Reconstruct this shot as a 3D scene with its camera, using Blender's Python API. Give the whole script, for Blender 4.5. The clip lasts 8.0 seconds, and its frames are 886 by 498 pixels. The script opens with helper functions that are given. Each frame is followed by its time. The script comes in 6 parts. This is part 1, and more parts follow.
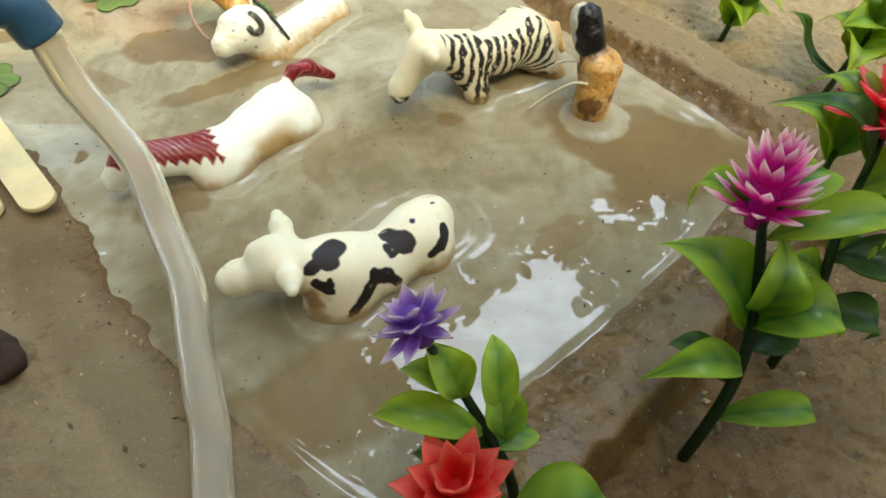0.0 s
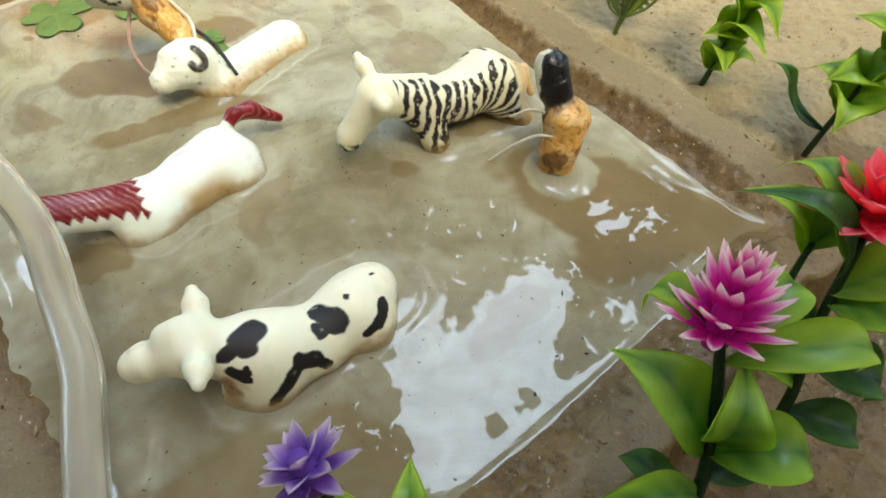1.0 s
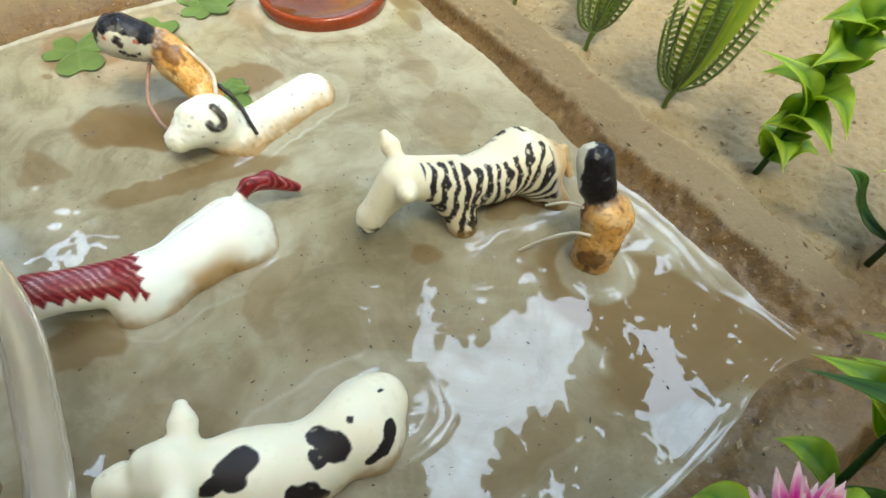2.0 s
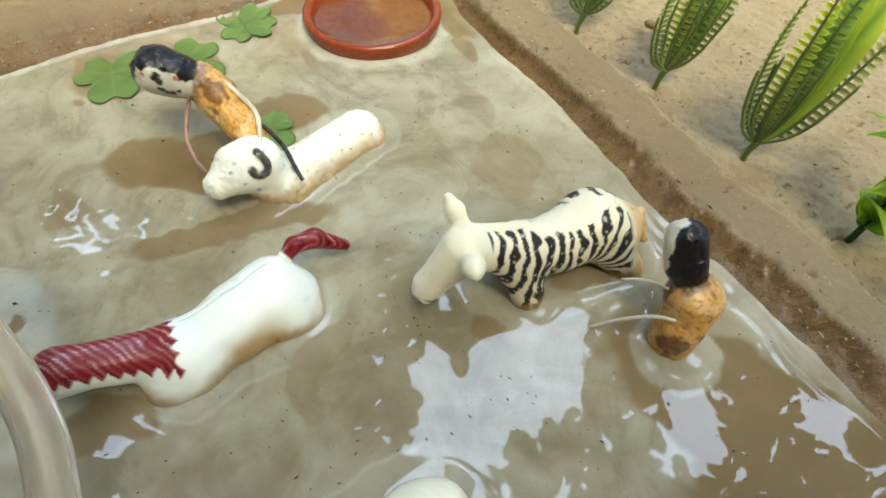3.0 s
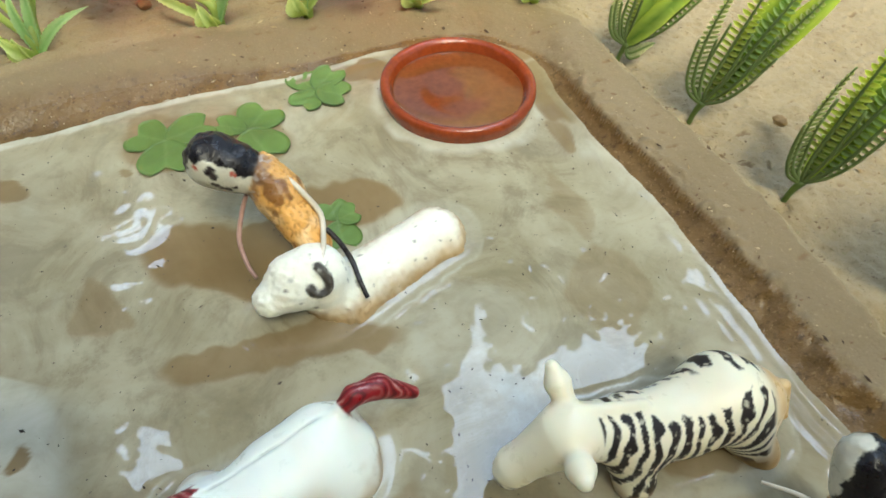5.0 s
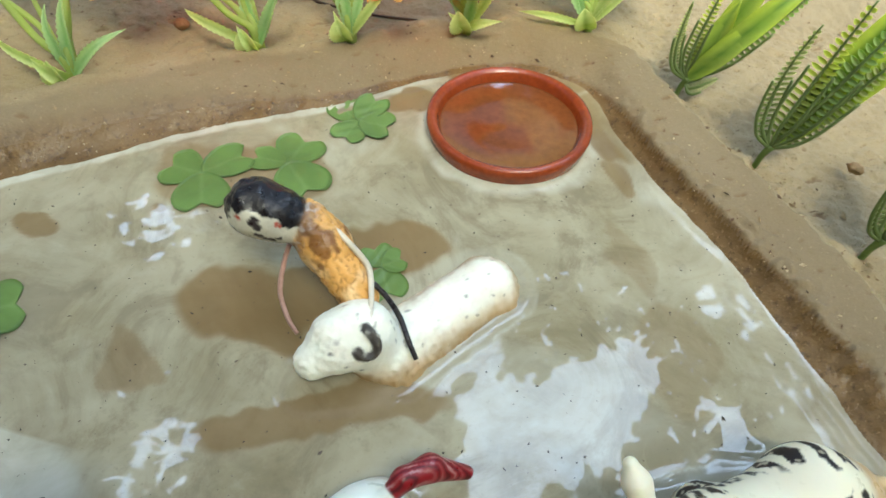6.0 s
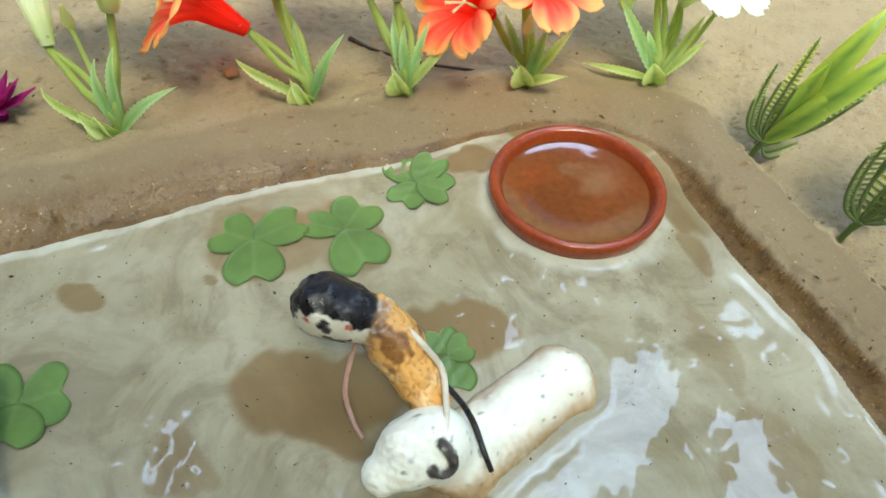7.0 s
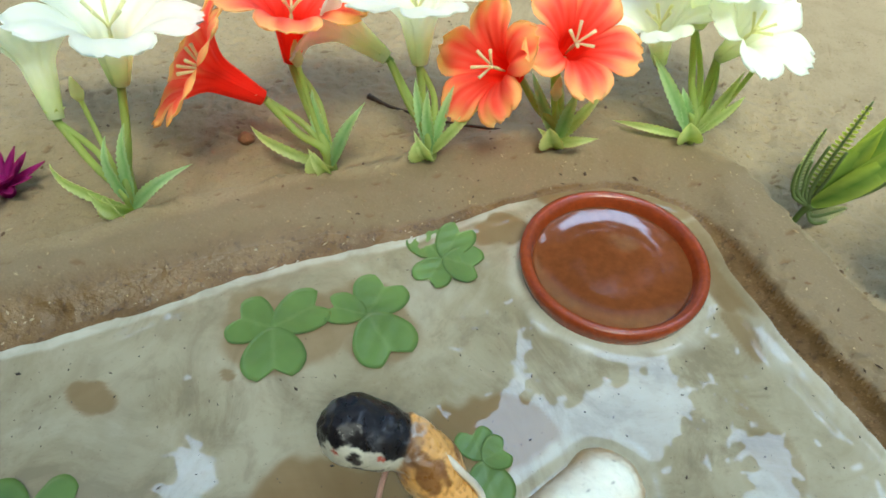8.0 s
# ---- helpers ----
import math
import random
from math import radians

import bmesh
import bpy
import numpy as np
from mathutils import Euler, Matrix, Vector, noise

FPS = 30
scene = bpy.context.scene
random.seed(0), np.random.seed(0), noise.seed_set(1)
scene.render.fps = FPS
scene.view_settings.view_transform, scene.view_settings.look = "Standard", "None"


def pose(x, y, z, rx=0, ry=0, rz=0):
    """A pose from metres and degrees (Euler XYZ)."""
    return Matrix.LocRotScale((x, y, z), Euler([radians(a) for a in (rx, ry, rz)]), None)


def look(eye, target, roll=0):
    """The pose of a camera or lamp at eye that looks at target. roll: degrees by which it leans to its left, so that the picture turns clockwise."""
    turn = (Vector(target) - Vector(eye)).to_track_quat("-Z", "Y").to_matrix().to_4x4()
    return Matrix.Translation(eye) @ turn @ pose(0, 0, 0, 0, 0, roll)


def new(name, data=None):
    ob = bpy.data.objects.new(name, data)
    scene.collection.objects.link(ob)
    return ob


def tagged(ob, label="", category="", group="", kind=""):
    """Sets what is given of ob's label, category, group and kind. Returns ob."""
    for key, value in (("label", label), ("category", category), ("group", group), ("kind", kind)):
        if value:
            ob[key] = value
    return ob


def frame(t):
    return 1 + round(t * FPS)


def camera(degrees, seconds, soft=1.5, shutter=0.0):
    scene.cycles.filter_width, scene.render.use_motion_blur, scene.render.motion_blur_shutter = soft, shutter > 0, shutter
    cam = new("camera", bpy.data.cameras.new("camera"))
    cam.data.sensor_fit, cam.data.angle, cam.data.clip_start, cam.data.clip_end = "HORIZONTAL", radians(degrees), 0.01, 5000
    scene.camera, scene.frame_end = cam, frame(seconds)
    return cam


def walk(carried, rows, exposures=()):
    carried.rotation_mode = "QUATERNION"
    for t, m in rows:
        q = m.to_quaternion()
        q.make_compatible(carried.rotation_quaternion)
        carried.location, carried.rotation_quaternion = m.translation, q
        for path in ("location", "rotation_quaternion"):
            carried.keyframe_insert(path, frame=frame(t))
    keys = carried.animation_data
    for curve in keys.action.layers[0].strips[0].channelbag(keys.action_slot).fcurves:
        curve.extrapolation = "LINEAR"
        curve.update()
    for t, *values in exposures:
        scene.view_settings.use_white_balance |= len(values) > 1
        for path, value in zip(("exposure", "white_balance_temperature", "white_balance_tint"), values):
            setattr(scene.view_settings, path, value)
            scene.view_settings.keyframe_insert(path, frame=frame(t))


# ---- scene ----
cam = camera(72.0, 8.0, soft=1.7)
PATH = [
    (0, (-0.01081, 0.03602, 0.14479), (0.05449, 1.26059, -1.43513), 0.47),
    (0.5, (-0.00167, 0.04853, 0.14246), (0.05579, 1.27689, -1.43483), 0.58),
    (1, (0.00511, 0.06173, 0.14434), (0.08196, 1.2847, -1.4363), 2.17),
    (1.5, (0.00407, 0.08011, 0.14847), (0.05049, 1.3131, -1.42556), 3.31),
    (1.7, (0.005, 0.08505, 0.14842), (0.0318, 1.32816, -1.4181), 3.28),
    (2.8, (-0.00415, 0.11573, 0.14852), (-0.03309, 1.32667, -1.44296), 4.68),
    (3, (-0.01061, 0.12058, 0.14722), (-0.0496, 1.33481, -1.44153), 4.36),
    (3.5, (-0.01948, 0.12988, 0.14673), (-0.07925, 1.33761, -1.44632), 5.24),
    (4, (-0.0235, 0.1417, 0.14533), (-0.11643, 1.3678, -1.43203), 5.15),
    (5.5, (-0.0341, 0.17167, 0.13993), (-0.24275, 1.40859, -1.41779), 4.46),
    (6, (-0.04282, 0.17926, 0.13955), (-0.27137, 1.41603, -1.4155), 4.58),
    (6.5, (-0.05235, 0.18996, 0.14208), (-0.31649, 1.42116, -1.41175), 4.00),
    (7, (-0.06387, 0.19895, 0.14303), (-0.34105, 1.43605, -1.40382), 4.24),
    (7.5, (-0.07086, 0.20948, 0.14408), (-0.37388, 1.45385, -1.39207), 3.49),
    (8, (-0.07625, 0.22034, 0.14843), (-0.38844, 1.4682, -1.38303), 2.56),
]
walk(cam, [(t, look(eye, target, roll)) for t, eye, target, roll in PATH], [(0, 1.84, 7900, -4), (1, 1.8, 7400, -5), (3, 1.58, 6900, -4), (4, 1.5, 6850, -5), (6, 1.38, 6300, -5), (7.5, 1.33, 6000, -7), (8, 1.09, 5850, -9)])

# ---- sky and daylight ----
world = bpy.data.worlds.new("sky")
scene.world = world
world.use_nodes = True
wn = world.node_tree.nodes
sky = wn.new("ShaderNodeTexSky")
sky.sky_type = "NISHITA"
sky.sun_disc = False
sky.sun_elevation, sky.sun_rotation = radians(57), radians(156)
sky.dust_density, sky.air_density, sky.ozone_density = 3.0, 1.0, 0.5
world.node_tree.links.new(sky.outputs[0], wn["Background"].inputs[0])
wn["Background"].inputs[1].default_value = 0.12

# area lamp for the bright sky in the gap between the added roofs
gap = bpy.data.lights.new("sky_gap", "AREA")
gap.shape, gap.size, gap.size_y = "RECTANGLE", 2.5, 1.8
gap.energy, gap.color = 88.0, (0.57, 0.68, 1.0)
gap_ob = new("sky_gap", gap)
gap_ob.matrix_world = pose(0.8, 1.75, 2.72)

# area lamps for the sky over two small openings in the added western roof
for wx, wy, ww, wd in ((-2.15, 2.2, 0.8, 0.62), (-1.45, 0.9, 0.62, 0.5)):
    west = bpy.data.lights.new("sky_gap_west", "AREA")
    west.shape, west.size, west.size_y = "RECTANGLE", ww, wd
    west.energy, west.color = 19.5 * ww * wd, (0.57, 0.68, 1.0)
    new("sky_gap_west", west).matrix_world = pose(wx, wy, 2.9)

# the hazy sun high overhead, softened by thin cloud and leaves
sun = bpy.data.lights.new("sun", "SUN")
sun.energy, sun.angle, sun.color = 1.7, radians(22), (1.0, 0.92, 0.79)
sun_ob = new("sun", sun)
sun_ob.matrix_world = look((0.6, -1.35, 2.3), (0.0, 0.0, 0.0))

# ---- materials ----
def nodes_of(name):
    m = bpy.data.materials.new(name)
    m.use_nodes = True
    nt = m.node_tree
    return m, nt, nt.nodes["Principled BSDF"]


def noise_tex(nt, scale, detail=4.0, rough=0.6, vec=None, warp=0.0):
    n = nt.nodes.new("ShaderNodeTexNoise")
    n.inputs["Scale"].default_value, n.inputs["Detail"].default_value = scale, detail
    n.inputs["Roughness"].default_value, n.inputs["Distortion"].default_value = rough, warp
    if vec is None:
        tc = nt.nodes.get("coords") or nt.nodes.new("ShaderNodeNewGeometry")
        tc.name = "coords"
        vec = tc.outputs["Position"]
    nt.links.new(vec, n.inputs["Vector"])
    return n.outputs["Fac"]


def ramp(nt, fac, stops):
    r = nt.nodes.new("ShaderNodeValToRGB")
    el = r.color_ramp.elements
    while len(el) < len(stops):
        el.new(0.5)
    for e, (p, c) in zip(el, stops):
        e.position, e.color = p, (c, c, c, 1) if isinstance(c, (int, float)) else (*c, 1)
    nt.links.new(fac, r.inputs["Fac"])
    return r.outputs["Color"]


def mix(nt, fac, a, b, mode="MIX"):
    x = nt.nodes.new("ShaderNodeMix")
    x.data_type, x.blend_type = "RGBA", mode
    for sock, v in ((x.inputs["Factor"], fac), (x.inputs["A"], a), (x.inputs["B"], b)):
        if isinstance(v, (int, float)):
            sock.default_value = v if sock.type == "VALUE" else (v, v, v, 1)
        elif isinstance(v, tuple):
            sock.default_value = (*v, 1)
        else:
            nt.links.new(v, sock)
    return x.outputs["Result"]


def attr(nt, name):
    a = nt.nodes.new("ShaderNodeAttribute")
    a.attribute_name = name
    return a


def bump(nt, p, heights):
    last = None
    for fac, strength, dist in heights:
        b = nt.nodes.new("ShaderNodeBump")
        b.inputs["Strength"].default_value, b.inputs["Distance"].default_value = strength, dist
        nt.links.new(fac, b.inputs["Height"])
        if last is not None:
            nt.links.new(last, b.inputs["Normal"])
        last = b.outputs["Normal"]
    nt.links.new(last, p.inputs["Normal"])


def coloured(name, rough, grain, wear=0.12, relief=0.00012, spec=0.5, sss=0.0, translucent=0.0, lo=0.75, matte=0.0):
    """A material that takes its paint from the mesh and adds grain, dirt and fine relief."""
    m, nt, p = nodes_of(name)
    col = attr(nt, "paint").outputs["Color"]
    big = noise_tex(nt, grain * 0.15, 3)
    fine = noise_tex(nt, grain, 5)
    c = mix(nt, 1.0, col, ramp(nt, big, [(0.3, lo), (0.7, 1.05)]), "MULTIPLY")
    c = mix(nt, ramp(nt, fine, [(0.55, 0.0), (0.8, wear)]), c, (0.22, 0.16, 0.1))
    nt.links.new(c, p.inputs["Base Color"])
    gloss = ramp(nt, fine, [(0.3, rough * 0.75), (0.7, min(1.0, rough * 1.3))])
    if matte:
        # brushed-on dark paint is duller than the moulded plastic
        gloss = mix(nt, ramp(nt, col, [(0.02, 1.0), (0.05, 0.0)]), gloss, matte)
    nt.links.new(gloss, p.inputs["Roughness"])
    p.inputs["Specular IOR Level"].default_value = spec
    bump(nt, p, [(fine, 0.5, relief)])
    if sss:
        p.inputs["Subsurface Weight"].default_value = sss
        p.inputs["Subsurface Radius"].default_value = (0.004, 0.003, 0.002)
        p.inputs["Subsurface Scale"].default_value = 1.0
    if translucent:
        t = nt.nodes.new("ShaderNodeBsdfTranslucent")
        nt.links.new(mix(nt, 1.0, c, (1.35, 1.3, 1.0), "MULTIPLY"), t.inputs["Color"])
        s = nt.nodes.new("ShaderNodeMixShader")
        s.inputs[0].default_value = translucent
        nt.links.new(p.outputs[0], s.inputs[1])
        nt.links.new(t.outputs[0], s.inputs[2])
        nt.links.new(s.outputs[0], nt.nodes["Material Output"].inputs[0])
    return m


TOY = coloured("toy_plastic", 0.32, 300, 0.02, 0.00002, 0.42, 0.35, lo=0.95, matte=0.55)
WOOL = coloured("rough_toy_plastic", 0.5, 700, 0.16, 0.0005, 0.4, 0.1, lo=0.9)
SHELL = coloured("peanut_shell", 0.3, 500, 0.12, 0.0006, 0.4, lo=0.6)
LEAF = coloured("leaf_plastic", 0.32, 600, 0.06, 0.0001, 0.5, 0, 0.55, lo=0.85)
PETAL = coloured("petal_cloth", 0.5, 800, 0.0, 0.0001, 0.3, 0, 0.55, lo=0.92)
LILY = coloured("lily_leaf_plastic", 0.4, 600, 0.03, 0.0001, 0.4, 0, 0.6, lo=0.9)
CLOVER = coloured("clover_leaf", 0.4, 500, 0.1, 0.0001, 0.4, 0, 0.15, lo=0.8)
WOOD = coloured("lolly_wood", 0.6, 400, 0.15, 0.0001, lo=0.85)
GRIT = coloured("grit", 0.8, 900, 0.2, 0.0002)


def clay_material():
    m, nt, p = nodes_of("clay_ground")
    wet_shade = attr(nt, "wet_shade").outputs["Fac"]
    sand = attr(nt, "sand").outputs["Fac"]
    big, mid, fine, grit = (noise_tex(nt, s, 5, 0.65) for s in (14, 70, 420, 1500))
    pit = attr(nt, "pit").outputs["Fac"]
    dry = mix(nt, ramp(nt, big, [(0.3, 0.0), (0.7, 1.0)]), (0.2, 0.147, 0.08), (0.26, 0.198, 0.114))
    dry = mix(nt, mix(nt, 1.0, sand, 0.8, "MULTIPLY"), dry, (0.39, 0.305, 0.178))
    dry = mix(nt, ramp(nt, mid, [(0.35, 0.35), (0.55, 0.0)]), dry, (0.22, 0.16, 0.08))
    dry = mix(nt, 1.0, dry, ramp(nt, grit, [(0.3, 0.91), (0.7, 1.06)]), "MULTIPLY")
    dry = mix(nt, mix(nt, 1.0, ramp(nt, fine, [(0.63, 0.0), (0.72, 0.7)]), mix(nt, sand, 0.15, 1.0), "MULTIPLY"), dry, (0.12, 0.07, 0.035))
    speck = noise_tex(nt, 900, 2)
    dry = mix(nt, mix(nt, 1.0, ramp(nt, speck, [(0.64, 0.0), (0.7, 0.75)]), mix(nt, sand, 0.2, 0.7), "MULTIPLY"), dry, (0.14, 0.085, 0.04))
    dry = mix(nt, ramp(nt, speck, [(0.3, 0.22), (0.36, 0.0)]), dry, (0.46, 0.37, 0.23))
    # recess darkening painted into the colour of pits and root holes
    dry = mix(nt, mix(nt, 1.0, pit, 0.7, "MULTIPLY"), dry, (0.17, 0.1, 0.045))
    # dark colour for wet clay and for the bank shade painted with it
    wet_shade_c = mix(nt, ramp(nt, mid, [(0.3, 0.0), (0.7, 1.0)]), (0.11, 0.064, 0.023), (0.2, 0.122, 0.046))
    wet_shade_c = mix(nt, ramp(nt, fine, [(0.54, 0.0), (0.66, 0.7)]), wet_shade_c, (0.06, 0.034, 0.016))
    wet_shade_c = mix(nt, ramp(nt, speck, [(0.3, 0.5), (0.4, 0.0)]), wet_shade_c, (0.3, 0.2, 0.09))
    nt.links.new(mix(nt, wet_shade, dry, wet_shade_c), p.inputs["Base Color"])
    nt.links.new(mix(nt, wet_shade, 0.85, 0.26), p.inputs["Roughness"])
    p.inputs["Specular IOR Level"].default_value = 0.3
    rough = mix(nt, sand, ramp(nt, mid, [(0.3, 0.35), (0.7, 0.65)]), mix(nt, 0.5, fine, grit))
    bump(nt, p, [(mid, 0.65, 0.0016), (rough, 0.6, 0.0012), (fine, 0.5, 0.0006), (speck, 0.4, 0.0003)])
    return m


def water_material():
    m, nt, p = nodes_of("muddy_water")
    film = attr(nt, "film").outputs["Fac"]
    big, mid, fine = (noise_tex(nt, s, 5, 0.6, None, w) for s, w in ((14, 1.2), (70, 0.8), (700, 0.0)))
    mud = mix(nt, ramp(nt, big, [(0.35, 0.0), (0.65, 1.0)]), (0.18, 0.122, 0.055), (0.23, 0.158, 0.074))
    scum = mix(nt, ramp(nt, big, [(0.36, 0.0), (0.64, 1.0)]), (0.25, 0.212, 0.125), (0.4, 0.362, 0.248))
    swirl = noise_tex(nt, 24, 7, 0.68, None, 1.8)
    scum = mix(nt, ramp(nt, swirl, [(0.38, 0.6), (0.5, 0.0)]), scum, (0.19, 0.157, 0.097))
    scum = mix(nt, ramp(nt, swirl, [(0.52, 0.0), (0.66, 0.6)]), scum, (0.41, 0.375, 0.27))
    scum = mix(nt, ramp(nt, mid, [(0.34, 0.4), (0.48, 0.0)]), scum, (0.21, 0.177, 0.115))
    scum = mix(nt, ramp(nt, fine, [(0.6, 0.0), (0.72, 0.4)]), scum, (0.19, 0.15, 0.095))
    slow, ripple = noise_tex(nt, 16, 1.0, 0.4), noise_tex(nt, 60, 1.0, 0.4)
    pale = attr(nt, "pale").outputs["Fac"]
    # the pale mask holds light scum plus painted sheen and waterline glint
    scum = mix(nt, mix(nt, 1.0, pale, ramp(nt, mid, [(0.3, 0.35), (0.7, 1.0)]), "MULTIPLY"), scum, (0.54, 0.53, 0.43))
    nt.links.new(mix(nt, film, mud, scum), p.inputs["Base Color"])
    nt.links.new(mix(nt, film, 0.006, ramp(nt, swirl, [(0.4, 0.004), (0.65, 0.02)])), p.inputs["Roughness"])
    p.inputs["IOR"].default_value = 1.33
    bump(nt, p, [(slow, 0.05, 0.004), (ripple, 0.05, 0.0008)])
    return m


def plain(name, col, rough, scale=3.0, dist=0.01, metal=0.0):
    m, nt, p = nodes_of(name)
    a, b = noise_tex(nt, scale, 4), noise_tex(nt, scale * 9, 5)
    c = mix(nt, ramp(nt, a, [(0.3, 0.0), (0.7, 1.0)]), tuple(v * 0.75 for v in col), col)
    c = mix(nt, 1.0, c, ramp(nt, b, [(0.3, 0.8), (0.7, 1.1)]), "MULTIPLY")
    nt.links.new(c, p.inputs["Base Color"])
    p.inputs["Roughness"].default_value, p.inputs["Metallic"].default_value = rough, metal
    bump(nt, p, [(b, 0.4, dist)])
    return m


CLAY = clay_material()
WATER = water_material()
TERRACOTTA = plain("terracotta", (0.29, 0.05, 0.011), 0.17, 60, 0.0004)
DISH_WATER = plain("dish_water", (0.2, 0.062, 0.019), 0.07, 38, 0.00004)
PLASTER = plain("lime_plaster", (0.5, 0.44, 0.36), 0.9, 1.2, 0.003)
THATCH = plain("roof_boards", (0.2, 0.14, 0.09), 0.85, 2.0, 0.004)
BLUE = plain("blue_plastic", (0.03, 0.11, 0.2), 0.35, 80, 0.0001)


def hose_material():
    m, nt, p = nodes_of("milky_hose")
    f = noise_tex(nt, 120, 3)
    nt.links.new(mix(nt, ramp(nt, f, [(0.3, 0.0), (0.7, 1.0)]), (0.72, 0.65, 0.5), (0.8, 0.74, 0.6)), p.inputs["Base Color"])
    p.inputs["Roughness"].default_value = 0.3
    p.inputs["Transmission Weight"].default_value = 0.75
    p.inputs["IOR"].default_value = 1.3
    return m


HOSE = hose_material()


# ---- mesh helpers ----
def V(*a):
    return np.array(a, float)


def unit(v):
    v = np.asarray(v, float)
    return v / max(1e-9, np.linalg.norm(v))


def mesh_of(name, verts, faces, cols=None, material=None, smooth=True):
    me = bpy.data.meshes.new(name)
    me.from_pydata([tuple(map(float, v)) for v in verts], [], [tuple(map(int, f)) for f in faces])
    if cols is not None:
        a = me.attributes.new("paint", "FLOAT_COLOR", "POINT")
        c = np.ones((len(verts), 4), np.float32)
        c[:, :3] = np.asarray(cols, np.float32)
        a.data.foreach_set("color", c.ravel())
    if smooth:
        me.polygons.foreach_set("use_smooth", np.ones(len(me.polygons), bool))
    if material:
        me.materials.append(material)
    me.update()
    return me


ORIGIN = {}


def thing(name, at, label, category, group=""):
    ob = tagged(new(name), label, category, group)
    ob.location = at
    ob.empty_display_size = 0.005
    ORIGIN[ob.name] = V(*at)
    return ob


def part(name, geo, material, parent, label=""):
    v, f, c = geo
    o = ORIGIN[parent.name]
    ob = new(name, mesh_of(name, np.asarray(v) - o, f, c, material))
    ob.parent = parent
    ORIGIN[ob.name] = o
    return tagged(ob, label)


def single(name, geo, material, at, label, category, group="", kind=""):
    v, f, c = geo
    ob = new(name, mesh_of(name, np.asarray(v) - V(*at), f, c, material))
    ob.location = at
    ORIGIN[ob.name] = V(*at)
    return tagged(ob, label, category, group, kind)


def join(*geos):
    vs, fs, cs, n = [], [], [], 0
    for v, f, c in geos:
        v = np.asarray(v)
        vs.append(v)
        cs.append(np.broadcast_to(np.asarray(c, float), v.shape))
        fs += [tuple(i + n for i in q) for q in f]
        n += len(v)
    return np.vstack(vs), fs, np.vstack(cs)


def spline(pts, n):
    """A smooth curve through the points."""
    p = np.asarray(pts, float)
    if len(p) == 2:
        return p[0] + np.linspace(0, 1, n)[:, None] * (p[1] - p[0])
    q = np.vstack([2 * p[0] - p[1], p, 2 * p[-1] - p[-2]])
    out = []
    for t in np.linspace(0, len(p) - 1 - 1e-9, n):
        i = int(t)
        u = t - i
        a, b, c, d = q[i:i + 4]
        out.append(0.5 * (2 * b + (c - a) * u + (2 * a - 5 * b + 4 * c - d) * u * u + (3 * b - a - 3 * c + d) * u ** 3))
    return np.array(out)


def rod(pts, radii, col, n=10, seg=24):
    """A round rod along a curve; radii are spread along it."""
    p = spline(pts, seg)
    r = np.interp(np.linspace(0, 1, seg), np.linspace(0, 1, len(radii)), radii)
    t = np.gradient(p, axis=0)
    up = V(0.31, 0.17, 0.93) if abs(unit(p[-1] - p[0])[2]) < 0.9 else V(1, 0.2, 0)
    vs, fs = [], []
    for i in range(seg):
        a = unit(np.cross(unit(t[i]), up))
        b = np.cross(a, unit(t[i]))
        for k in range(n):
            w = 2 * math.pi * k / n
            vs.append(p[i] + r[i] * (math.cos(w) * a + math.sin(w) * b))
    for i in range(seg - 1):
        for k in range(n):
            fs.append((i * n + k, i * n + (k + 1) % n, (i + 1) * n + (k + 1) % n, (i + 1) * n + k))
    fs.append(tuple(range(n))[::-1])
    fs.append(tuple((seg - 1) * n + k for k in range(n)))
    return np.array(vs), fs, np.broadcast_to(V(*col), (len(vs), 3))


